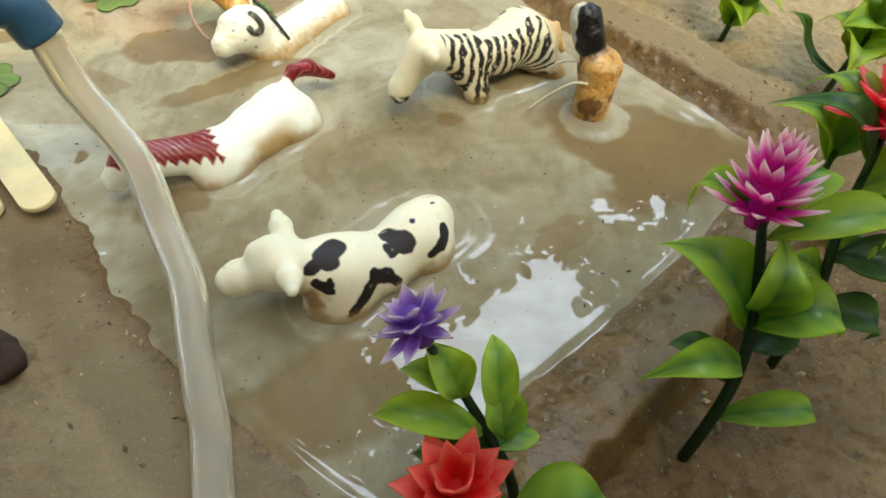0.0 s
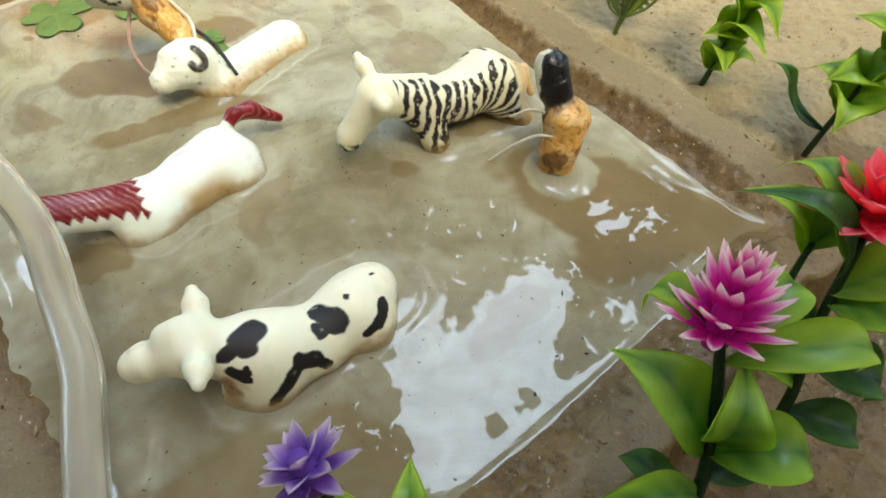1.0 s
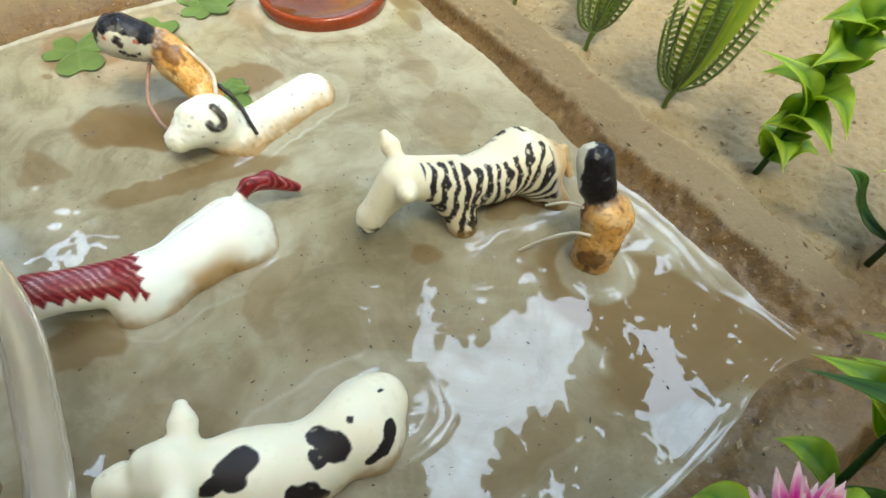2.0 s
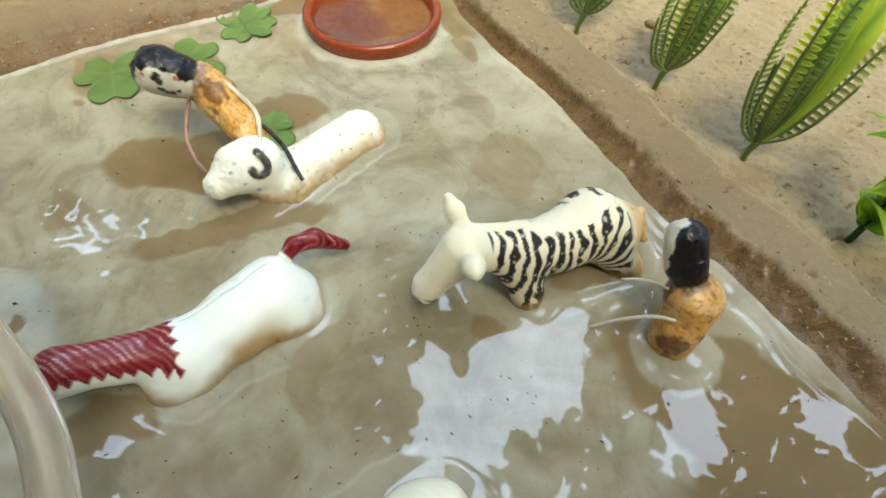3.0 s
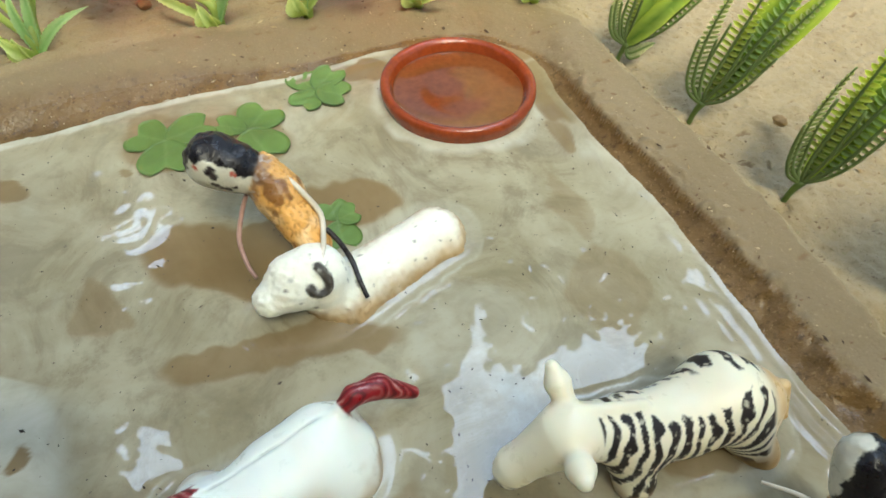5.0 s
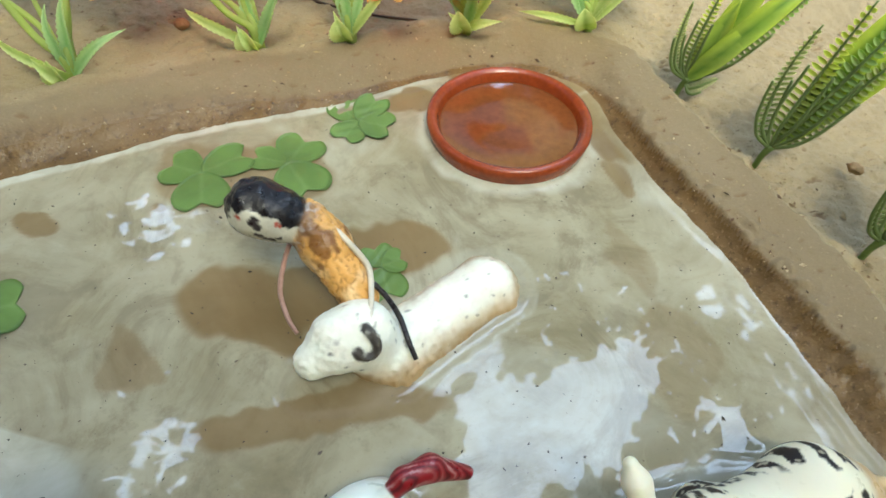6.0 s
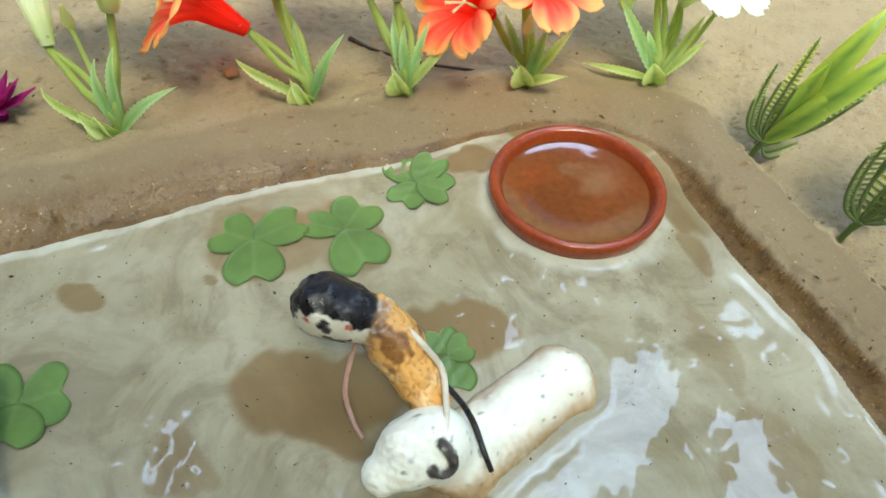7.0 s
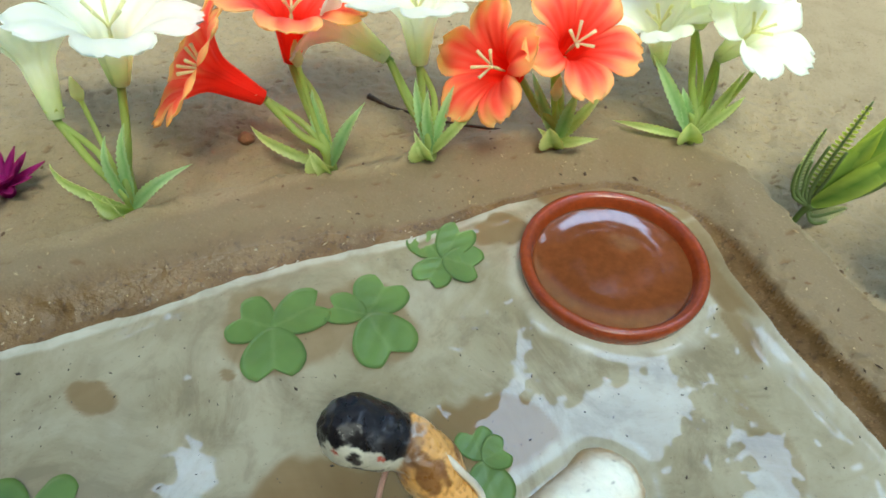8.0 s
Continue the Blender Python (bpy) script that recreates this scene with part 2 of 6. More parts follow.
def blade(base, tip, width, normal=(0, 0, 1), arch=0.0, fold=0.15, tint=None, shape=1.0, nu=14, nv=6, saw=0.0, wave=0.0, peak=0.45, thick=0.0004, curl=0.0):
    """A leaf or petal between two points, arched towards its normal, folded along its midrib, with a real thickness."""
    base, tip, normal = (np.asarray(a, float) for a in (base, tip, normal))
    d = tip - base
    ln = np.linalg.norm(d)
    side = unit(np.cross(d, normal))
    nrm = unit(np.cross(side, d))
    tint = tint or (lambda s, v: (0.1, 0.3, 0.04))
    top, cols = [], []
    for i in range(nu + 1):
        s = i / nu
        w = width * 0.5 * (math.sin(math.pi * s ** (math.log(0.5) / math.log(peak))) ** (shape + 0.5 * max(0.0, s - peak)) if 0 < s < 1 else 0.0) + width * 0.03 * (1 - s)
        if saw and i % 2:
            w *= 1 - saw
        c = base + d * s + nrm * (arch * ln * 4 * s * (1 - s))
        bend = max(0.0, s - 0.6) / 0.4
        c = c - (nrm * 0.34 + unit(d) * 0.14) * (curl * ln * bend ** 2)
        for j in range(nv + 1):
            v = 2 * j / nv - 1
            top.append(c + side * (w * v) + nrm * (fold * w * abs(v) + wave * width * math.sin(9 * s + 2.2 * v) * abs(v)))
            cols.append(tint(s, v))
    n = len(top)
    top = np.array(top)
    vs = np.vstack([top, top - nrm * thick])
    fs = []
    k = nv + 1
    for i in range(nu):
        for j in range(nv):
            a = i * k + j
            fs.append((a, a + 1, a + k + 1, a + k))
            fs.append((n + a, n + a + k, n + a + k + 1, n + a + 1))
    rim = [i * k for i in range(nu + 1)] + [nu * k + j for j in range(1, nv + 1)] + [i * k + nv for i in range(nu - 1, -1, -1)] + [j for j in range(nv - 1, 0, -1)]
    for a, b in zip(rim, rim[1:] + rim[:1]):
        fs.append((a, n + a, n + b, b))
    return vs, fs, np.vstack([cols, cols])


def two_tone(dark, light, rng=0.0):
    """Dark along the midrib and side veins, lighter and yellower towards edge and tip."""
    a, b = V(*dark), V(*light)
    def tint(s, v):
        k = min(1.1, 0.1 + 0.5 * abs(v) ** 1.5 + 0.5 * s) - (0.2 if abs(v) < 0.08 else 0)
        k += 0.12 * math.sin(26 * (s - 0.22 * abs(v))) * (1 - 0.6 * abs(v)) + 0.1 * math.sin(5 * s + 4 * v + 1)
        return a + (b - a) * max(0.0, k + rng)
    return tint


# ---- smooth skins from blended solids ----
def capsule(P, a, b, ra, rb):
    a, b = V(*a), V(*b)
    d = b - a
    t = np.clip(((P - a) @ d) / max(1e-12, d @ d), 0, 1)
    return np.linalg.norm(P - a - t[..., None] * d, axis=-1) - (ra + (rb - ra) * t)


def blend(a, b, k):
    h = np.clip(0.5 + 0.5 * (b - a) / k, 0, 1)
    return b + (a - b) * h - k * h * (1 - h)


def solids(parts, k=0.003):
    def fn(P):
        out = None
        for prt in parts:
            kk = prt[4] if len(prt) > 4 else k
            s = capsule(P, *prt[:4])
            out = s if out is None else blend(out, s, kk)
        return out
    return fn


def skin(fn, lo, hi, h):
    """The surface on which fn is nought, as quads."""
    lo, hi = V(*lo), V(*hi)
    n = np.ceil((hi - lo) / h).astype(int) + 1
    ax = [lo[i] + h * np.arange(n[i]) for i in range(3)]
    P = np.stack(np.meshgrid(*ax, indexing="ij"), -1)
    F = fn(P)
    cells = tuple(n - 1)
    acc, cnt = np.zeros(cells + (3,)), np.zeros(cells)
    corner = [(i, j, k) for i in (0, 1) for j in (0, 1) for k in (0, 1)]
    sl = lambda c: tuple(slice(c[q], c[q] + cells[q]) for q in range(3))
    for c in corner:
        for q in range(3):
            if c[q] == 0:
                e = list(c)
                e[q] = 1
                f0, f1 = F[sl(c)], F[sl(e)]
                cross = (f0 < 0) != (f1 < 0)
                t = np.where(cross, f0 / np.where(cross, f0 - f1, 1), 0)
                pt = np.array(c, float) + np.zeros(cells + (3,))
                pt[..., q] = t
                acc += np.where(cross[..., None], pt, 0)
                cnt += cross
    on = cnt > 0
    idx = -np.ones(cells, int)
    idx[on] = np.arange(on.sum())
    vs = lo + h * (np.argwhere(on) + acc[on] / cnt[on][:, None])
    fs = []
    for q in range(3):
        a, b = (q + 1) % 3, (q + 2) % 3
        lo_s, hi_s = [slice(None)] * 3, [slice(None)] * 3
        lo_s[q], hi_s[q] = slice(0, -1), slice(1, None)
        f0, f1 = F[tuple(lo_s)], F[tuple(hi_s)]
        for flip, hit in ((False, (f0 < 0) & (f1 >= 0)), (True, (f0 >= 0) & (f1 < 0))):
            e = np.argwhere(hit)
            e = e[(e[:, a] > 0) & (e[:, b] > 0) & (e[:, a] < cells[a]) & (e[:, b] < cells[b])]
            if not len(e):
                continue
            def at(da, db):
                g = e.copy()
                g[:, a] -= da
                g[:, b] -= db
                return idx[g[:, 0], g[:, 1], g[:, 2]]
            quad = np.stack([at(1, 1), at(0, 1), at(0, 0), at(1, 0)], 1)
            fs.append(quad[:, ::-1] if flip else quad)
    return vs, np.vstack(fs)


def wobble(P, scale, seed=0.0):
    """Smooth noise for an array of points, about -1 to 1."""
    return np.array([noise.noise(Vector((x * scale + seed, y * scale - seed, z * scale + 2 * seed))) for x, y, z in P])

# ---- the ground with its pond ----
SHORE = spline([(-0.025, 0.373), (-0.004, 0.342), (0.02, 0.312), (0.037, 0.286), (0.056, 0.254), (0.074, 0.234), (0.09, 0.211), (0.106, 0.19),
                (0.115, 0.181), (0.1, 0.174), (0.066, 0.142), (0.034, 0.116), (0.008, 0.096), (-0.004, 0.08), (-0.016, 0.071), (-0.034, 0.08),
                (-0.062, 0.104), (-0.097, 0.14), (-0.111, 0.162), (-0.137, 0.193), (-0.165, 0.215), (-0.205, 0.224), (-0.245, 0.228),
                (-0.255, 0.243), (-0.212, 0.269), (-0.188, 0.287), (-0.15, 0.32), (-0.118, 0.341), (-0.09, 0.366), (-0.06, 0.383),
                (-0.035, 0.382), (-0.025, 0.373)], 190)[:-1]


def shore_distance(x, y):
    """How far outside the waterline; negative in the water."""
    a, b = SHORE, np.roll(SHORE, -1, axis=0)
    best, odd = np.full(x.shape, 1e9), np.zeros(x.shape, bool)
    for (ax, ay), (bx, by) in zip(a, b):
        dx, dy = bx - ax, by - ay
        t = np.clip(((x - ax) * dx + (y - ay) * dy) / (dx * dx + dy * dy), 0, 1)
        best = np.minimum(best, np.hypot(x - ax - t * dx, y - ay - t * dy))
        cross = (ay > y) != (by > y)
        odd ^= cross & (x < dx * (y - ay) / (dy if dy else 1e-9) + ax)
    return np.where(odd, -best, best)


def ease(x, a, b):
    t = np.clip((x - a) / (b - a), 0, 1)
    return t * t * (3 - 2 * t)


def stretch(mid0, mid1, step, far, grow=1.18):
    core = list(np.arange(mid0, mid1 + step / 2, step))
    d, lo, hi = step, [], []
    a, b = core[0], core[-1]
    while a > -far or b < far:
        d *= grow
        a -= d
        b += d
        lo.append(a)
        hi.append(b)
    return np.array(lo[::-1] + core + hi)


def grid_mesh(xs, ys, z, keep=None):
    nx, ny = len(xs), len(ys)
    X, Y = np.meshgrid(xs, ys, indexing="ij")
    vs = np.stack([X, Y, z], -1).reshape(-1, 3)
    i = np.arange(nx * ny).reshape(nx, ny)
    q = np.stack([i[:-1, :-1], i[1:, :-1], i[1:, 1:], i[:-1, 1:]], -1).reshape(-1, 4)
    if keep is not None:
        k = keep.reshape(-1)
        q = q[k[q].any(1)]
        used = np.unique(q)
        m = -np.ones(len(vs), int)
        m[used] = np.arange(len(used))
        return vs[used], m[q], used
    return vs, q, np.arange(len(vs))


def side_weights(x, y):
    """How much a place belongs to the back, right, front and left bank."""
    back = ease(0.62 * x - y + 0.365 + 0.05, 0.08, 0.03) * ease(x, 0.0, -0.03)
    front = ease(y - 0.87 * x - 0.09, 0.02, -0.01) * ease(x, -0.04, -0.02)
    left = ease(y + 1.0 * x - 0.055, 0.03, -0.01) * ease(x, -0.01, -0.03)
    left = left * (1 - back)
    return back, front, left


def lip_width(y):
    """The dark inner slope of the right bank is narrow near the saucer and broader towards the front."""
    return 0.0034 + 0.005 * ease(y, 0.33, 0.225)


def ground_height(x, y, d):
    back, front, left = side_weights(x, y)
    far_left = back * ease(x, -0.1, -0.19)
    wall = 0.007 + 0.012 * back + 0.003 * far_left + 0.006 * front + 0.012 * left
    rim = 0.0075 + 0.0025 * far_left - 0.0015 * front - 0.004 * left
    width = 0.023 + 0.004 * back + 0.003 * far_left - 0.002 * front + 0.02 * left
    fall = 0.012 - 0.008 * far_left - 0.006 * front
    land = -0.0015 + 0.005 * back + 0.002 * far_left - 0.0095 * front + 0.0035 * left
    steep = ease(x, -0.03, 0.0) * (1 - front)
    z = rim * ((1 - steep) * ease(d, -0.003, wall) + steep * (0.35 * ease(d, -0.003, 0.5 * lip_width(y)) + 0.65 * ease(d, 0.2 * lip_width(y), 1.15 * lip_width(y))))
    z = np.where(d > width, rim + (land - rim) * ease(d, width, width + fall), z)
    return np.where(d < -0.003, -0.014 * ease(-d, 0.003, 0.015), z)


# where stems are stuck into the clay
ROOTS = [(-0.2027, 0.3225), (-0.1515, 0.3595), (-0.1205, 0.3735), (-0.08, 0.3935), (-0.034, 0.412), (0.004, 0.39), (0.0318, 0.359), (0.0614, 0.325), (0.0883, 0.288), (0.1145, 0.256), (0.143, 0.2186)]


def build_ground():
    xs, ys = stretch(-0.28, 0.19, 0.0008, 40.0), stretch(0.03, 0.46, 0.0008, 40.0)
    X, Y = np.meshgrid(xs, ys, indexing="ij")
    near = (X > -0.33) & (X < 0.24) & (Y > -0.02) & (Y < 0.52)
    d = np.full(X.shape, 5.0)
    d[near] = shore_distance(X[near], Y[near])
    jag = np.zeros(X.shape)
    sel = np.argwhere(near)
    lump, fine, pit = np.zeros(X.shape), np.zeros(X.shape), np.zeros(X.shape)
    for i, j in sel:
        p = Vector((X[i, j], Y[i, j], 0.0))
        jag[i, j] = noise.noise(p * 130) * 0.0016 + noise.noise(p * 45) * 0.0016
        lump[i, j] = noise.noise(p * 30) + 0.5 * noise.noise(p * 75)
        fine[i, j] = noise.noise(p * 260) + 0.5 * noise.noise(p * 520)
        along = Vector((p.x * 0.85 + p.y * 0.5, (p.y * 0.85 - p.x * 0.5) * 2.6, 4.0))
        pit[i, j] = noise.noise(along * 110) + 0.5 * noise.noise(along * 300)
    dj = d + jag * np.clip((d + 0.003) / 0.006, 0, 1)
    z = ground_height(X, Y, dj)
    back, front, left = side_weights(X, Y)
    sand = ease(dj + 0.002 * lump, 0.023, 0.028) * (1 - 0.35 * ease(X, 0.0, -0.04) * ease(d, 0.11, 0.05))
    crumb = np.exp(-((d - 0.006) / 0.004) ** 2) * ease(X, -0.03, 0.0)
    inner = np.exp(-((d - 0.009) / 0.005) ** 2) * back
    z = z + np.where(d > 0.001, lump * (0.0005 + 0.0008 * sand) + fine * (0.00014 + 0.0011 * sand + 0.0018 * crumb + 0.0002 * inner), 0)
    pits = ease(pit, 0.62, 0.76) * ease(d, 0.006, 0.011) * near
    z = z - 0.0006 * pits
    right = ease(X, -0.03, 0.0) * (1 - front)
    # the broader band at far left holds wet clay and painted bank shade
    wet_shade = ease(dj + 0.0015 * lump, 0.008 - 0.0045 * back + 0.016 * back * ease(X, -0.1, -0.19) + 0.004 * left, 0.003 + 0.006 * back * ease(X, -0.1, -0.19))
    wet_shade = wet_shade * (1 - right) + right * ease(dj + 0.0011 * fine + 0.0006 * lump, lip_width(Y) + 0.0003, lip_width(Y) - 0.0005)
    # shade under the front plants and on the left bank, painted as darker clay
    wet_shade = np.maximum(wet_shade, 1.0 * front * ease(lump, -1.2, -0.1) * ease(d, 0.14, 0.05))
    wet_shade = np.maximum(wet_shade, 0.45 * left * (1 - back) * ease(lump, -0.6, 0.5) * ease(Y, 0.2, 0.1) * near)
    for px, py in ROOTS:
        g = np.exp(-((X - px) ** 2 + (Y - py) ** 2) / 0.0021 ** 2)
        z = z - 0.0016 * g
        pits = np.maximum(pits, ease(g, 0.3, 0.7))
    vs, fs, _ = grid_mesh(xs, ys, z)
    me = mesh_of("ground", vs, fs, None, CLAY)
    for name, val in (("wet_shade", wet_shade), ("sand", sand), ("pit", pits)):
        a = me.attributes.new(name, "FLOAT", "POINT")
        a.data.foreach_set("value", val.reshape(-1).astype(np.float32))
    return tagged(new("ground", me), "tan moulded clay ground with a raised rim round the pond", "ground", kind="structure")


build_ground()

# centre, half sizes, turn in degrees and strength of the clear holes in the scum
HOLES = [(-0.079, 0.286, 0.014, 0.011, 10, 1), (-0.108, 0.254, 0.021, 0.009, -12, 1), (-0.095, 0.262, 0.016, 0.01, 40, 1),
         (-0.076, 0.232, 0.032, 0.006, 27, 0.9), (-0.122, 0.199, 0.0033, 0.003, 0, 1), (0.004, 0.271, 0.009, 0.015, 20, 0.4),
         (0.0, 0.203, 0.007, 0.005, 10, 0.9), (0.058, 0.196, 0.028, 0.017, -40, 1), (0.088, 0.184, 0.036, 0.017, -28, 1), (0.07, 0.178, 0.022, 0.016, 30, 1),
         (-0.179, 0.266, 0.008, 0.0045, 8, 0.9), (-0.131, 0.234, 0.012, 0.005, -30, 0.6), (-0.012, 0.338, 0.009, 0.006, -50, 0.8),
         (-0.043, 0.186, 0.006, 0.014, -10, 0.5), (-0.03, 0.103, 0.034, 0.017, 12, 0.8), (-0.142, 0.299, 0.018, 0.014, 0, 0.8),
         (-0.118, 0.309, 0.017, 0.013, 0, 0.7), (-0.09, 0.356, 0.01, 0.007, 30, 1), (-0.09, 0.17, 0.012, 0.006, 10, 0.9),
         (-0.06, 0.148, 0.02, 0.01, 20, 0.45), (0.03, 0.15, 0.016, 0.007, 40, 0.6), (-0.15, 0.281, 0.003, 0.002, 0, 0.8),
         (0.03, 0.226, 0.014, 0.004, 25, 0.7), (-0.01, 0.3, 0.006, 0.016, 30, 0.35), (-0.058, 0.38, 0.032, 0.008, 2, 1), (-0.024, 0.36, 0.008, 0.018, 35, 0.9)]
# where toys break the surface: two ends and a half width
SUNK = [((-0.035, 0.1345), (-0.0075, 0.1575), 0.0118), ((-0.077, 0.188), (-0.056, 0.2075), 0.0118), ((-0.07, 0.252), (-0.0485, 0.2805), 0.0102),
        ((0.006, 0.224), (0.036, 0.238), 0.011), ((0.0525, 0.205), (0.0525, 0.206), 0.0078), ((-0.054, 0.349), (-0.054, 0.349), 0.0285),
        ((-0.084, 0.24), (-0.074, 0.244), 0.008), ((0.014, 0.216), (0.015, 0.219), 0.004)]


def build_water():
    xs, ys = np.arange(-0.262, 0.122, 0.0008), np.arange(0.062, 0.392, 0.0008)
    X, Y = np.meshgrid(xs, ys, indexing="ij")
    d = shore_distance(X, Y)
    keep = d < 0.006
    n1, n2, n3 = np.zeros(X.shape), np.zeros(X.shape), np.zeros(X.shape)
    for i, j in np.argwhere(keep):
        p = Vector((X[i, j], Y[i, j], 0.3))
        n1[i, j] = noise.noise(p * 60)
        n2[i, j] = noise.noise(p * 190)
        n3[i, j] = noise.noise(p * 28)
    wx, wy = X + 0.008 * n1 + 0.0022 * n2, Y + 0.007 * n3 + 0.005 * n1 - 0.0015 * n2
    film = np.ones(X.shape)
    for cx, cy, a, b, turn, k in HOLES:
        c, s = math.cos(radians(turn)), math.sin(radians(turn))
        u, v = ((wx - cx) * c + (wy - cy) * s) / a, ((wy - cy) * c - (wx - cx) * s) / b
        film = np.minimum(film, 1 - 0.9 * k * ease(np.hypot(u, v), 1.12, 0.9))
    film = np.maximum(film, ease(-d + 0.0015 * n2 + 0.002 * n1, 0.006, 0.003) * ease(X, -0.04, 0.0) * ease(Y, 0.188, 0.2))
    film = film * (1 - 0.42 * np.maximum(ease(Y + 0.02 * n3 + 0.01 * n1, 0.235, 0.165), ease(X + 0.02 * n3 + 0.01 * n1, 0.015, 0.06)) * ease(n1 + 0.7 * n2, -0.9, 0.5))
    z = 0.00003 * n1 + 0.00005 * n3 * film
    for far, k in ((0.0042, 0.0005), (0.0088, 0.0002)):
        z = z + k * np.exp(-((d + far + 0.0035 * n1 + 0.001 * n2) / 0.0015) ** 2) * np.maximum(ease(X, -0.03, 0.0) * ease(Y, 0.19, 0.21), 0.8 * ease(Y - 0.62 * X, 0.34, 0.37) * ease(X, -0.02, -0.04) * (far < 0.005)) * ease(n3 + 0.5 * n1, -0.35, 0.0)
    # paler ring on the water close round each larger toy
    toy_rim = np.zeros(X.shape)
    z = z + 0.0007 * np.exp(-np.clip(-d - 0.001, 0, 1) / 0.0016) * (0.8 + 0.35 * n1)
    for (ax, ay), (bx, by), r in SUNK:
        dx, dy = bx - ax, by - ay
        t = np.clip(((X - ax) * dx + (Y - ay) * dy) / max(1e-9, dx * dx + dy * dy), 0, 1)
        e = np.hypot(X - ax - t * dx, Y - ay - t * dy) - r
        z = z + 0.0007 * np.exp(-np.clip(e, 0, 1) / 0.0013) * (0.8 + 0.8 * n1)
        z = z + 0.0002 * np.exp(-((e - 0.0046 - 0.0026 * n1 - 0.0014 * n2) / 0.0014) ** 2) * ease(n3 + 0.6 * n1, -0.1, 0.25) * (r > 0.009) * (r < 0.02)
        if 0.009 < r < 0.02:
            lip = e - 0.0045 - 0.002 * n1 - 0.0012 * n2
            toy_rim = np.maximum(toy_rim, np.exp(-(lip / 0.0006) ** 2) * ease(n3 + 0.6 * n1, -0.3, 0.1) + 0.3 * ease(lip, 0.001, -0.001))
    for cx, cy, r, k in ((0.045, 0.21, 0.02, 0.00018), (-0.02, 0.09, 0.02, 0.00015), (0.062, 0.158, 0.014, 0.00006), (0.03, 0.212, 0.012, 0.00022)):
        z = z + k * np.exp(-((X - cx) ** 2 + (Y - cy) ** 2) / r ** 2) * (0.4 * n2 + n1)
    # patches where the skin on the water is ruffled
    for cx, cy, r in ((-0.138, 0.271, 0.014), (-0.159, 0.278, 0.012), (-0.12, 0.2285, 0.016), (-0.137, 0.233, 0.014), (-0.123, 0.246, 0.01), (-0.108, 0.2065, 0.01), (-0.078, 0.2196, 0.008)):
        z = z + 0.00008 * np.exp(-((X - cx) ** 2 + (Y - cy) ** 2) / r ** 2) * (1.6 * n2 + 0.5 * n1)
    vs, fs, used = grid_mesh(xs, ys, z, keep)
    me = mesh_of("water", vs, fs, None, WATER)
    ring = np.hypot(X + 0.0545, Y - 0.349)
    open_side = ease(Y + 0.3 * (X + 0.0545), 0.366, 0.352)
    pale = ease(ring + 0.003 * n1 + 0.0015 * n2, 0.0345, 0.0305) * 0.8 * open_side + ease(-d + 0.004 * n1 + 0.002 * n2, 0.0095, 0.004) * ease(X, -0.02, 0.01) * (Y > 0.175) * 0.1
    pale = pale + ease(np.hypot(X - 0.0525, Y - 0.2055) + 0.003 * n1 + 0.002 * n2, 0.0135, 0.0105) * 0.4 + ease(-d + 0.0015 * n1, 0.02, 0.012) * ease(X, -0.09, -0.1) * (Y < 0.21) * 0.8
    # white glint along the waterline, painted in as a thin pale line
    pale = pale + ease(-d + 0.001 * n2 + 0.0012 * n1, 0.0026, 0.0012) * (Y > 0.19) * (0.2 + 0.7 * ease(X, -0.02, -0.06)) * ease(ring, 0.034, 0.042)
    # greyish sky sheen at the left and right shore, painted as paler scum
    shore_sheen = 0.2 * ease(X + 0.03 * n3, -0.1, -0.17) + 0.4 * ease(-d + 0.006 * n1, 0.03, 0.012) * ease(X, -0.02, 0.01) * ease(Y, 0.2, 0.24)
    pale = pale + shore_sheen * ease(n3 + 0.6 * n1, -0.5, 0.5)
    pale = np.clip(pale + 0.35 * ease(n3 + 0.5 * n1, 0.2, 0.5) * film + 0.8 * toy_rim, 0, 1)
    film = np.maximum(film, ease(np.hypot(X - 0.0525, Y - 0.2055) + 0.001 * n2, 0.0135, 0.012) * 0.8)
    for name, val in (("film", film), ("pale", pale)):
        a = me.attributes.new(name, "FLOAT", "POINT")
        a.data.foreach_set("value", val.reshape(-1)[used].astype(np.float32))
    return tagged(new("water", me), "shallow muddy pond water with patches of pale scum", "water", kind="structure")


build_water()


# ---- unseen yard added round it: walls and roofs with a gap of open sky ----
def box(lo, hi):
    (a, b, c), (d, e, f) = lo, hi
    v = [(a, b, c), (d, b, c), (d, e, c), (a, e, c), (a, b, f), (d, b, f), (d, e, f), (a, e, f)]
    q = [(0, 3, 2, 1), (4, 5, 6, 7), (0, 1, 5, 4), (1, 2, 6, 5), (2, 3, 7, 6), (3, 0, 4, 7)]
    return v, q


def slab(name, lo, hi, material, label):
    v, q = box(lo, hi)
    return tagged(new(name, mesh_of(name, v, q, None, material, False)), label, name.split("_")[0], kind="structure")


slab("wall_north", (-4.2, 4.5, -0.2), (4.2, 4.7, 0.6), PLASTER, "unseen low plastered wall added to close the surroundings")
slab("wall_south", (-4.2, -0.95, -0.2), (4.2, -0.75, 0.9), PLASTER, "unseen low plastered wall added to close the near side")
slab("wall_west", (-4.2, -0.75, -0.2), (-4.0, 4.5, 0.7), PLASTER, "unseen low plastered wall added to close the surroundings")
slab("wall_east", (4.0, -0.75, -0.2), (4.2, 4.5, 0.7), PLASTER, "unseen low plastered wall added to close the surroundings")
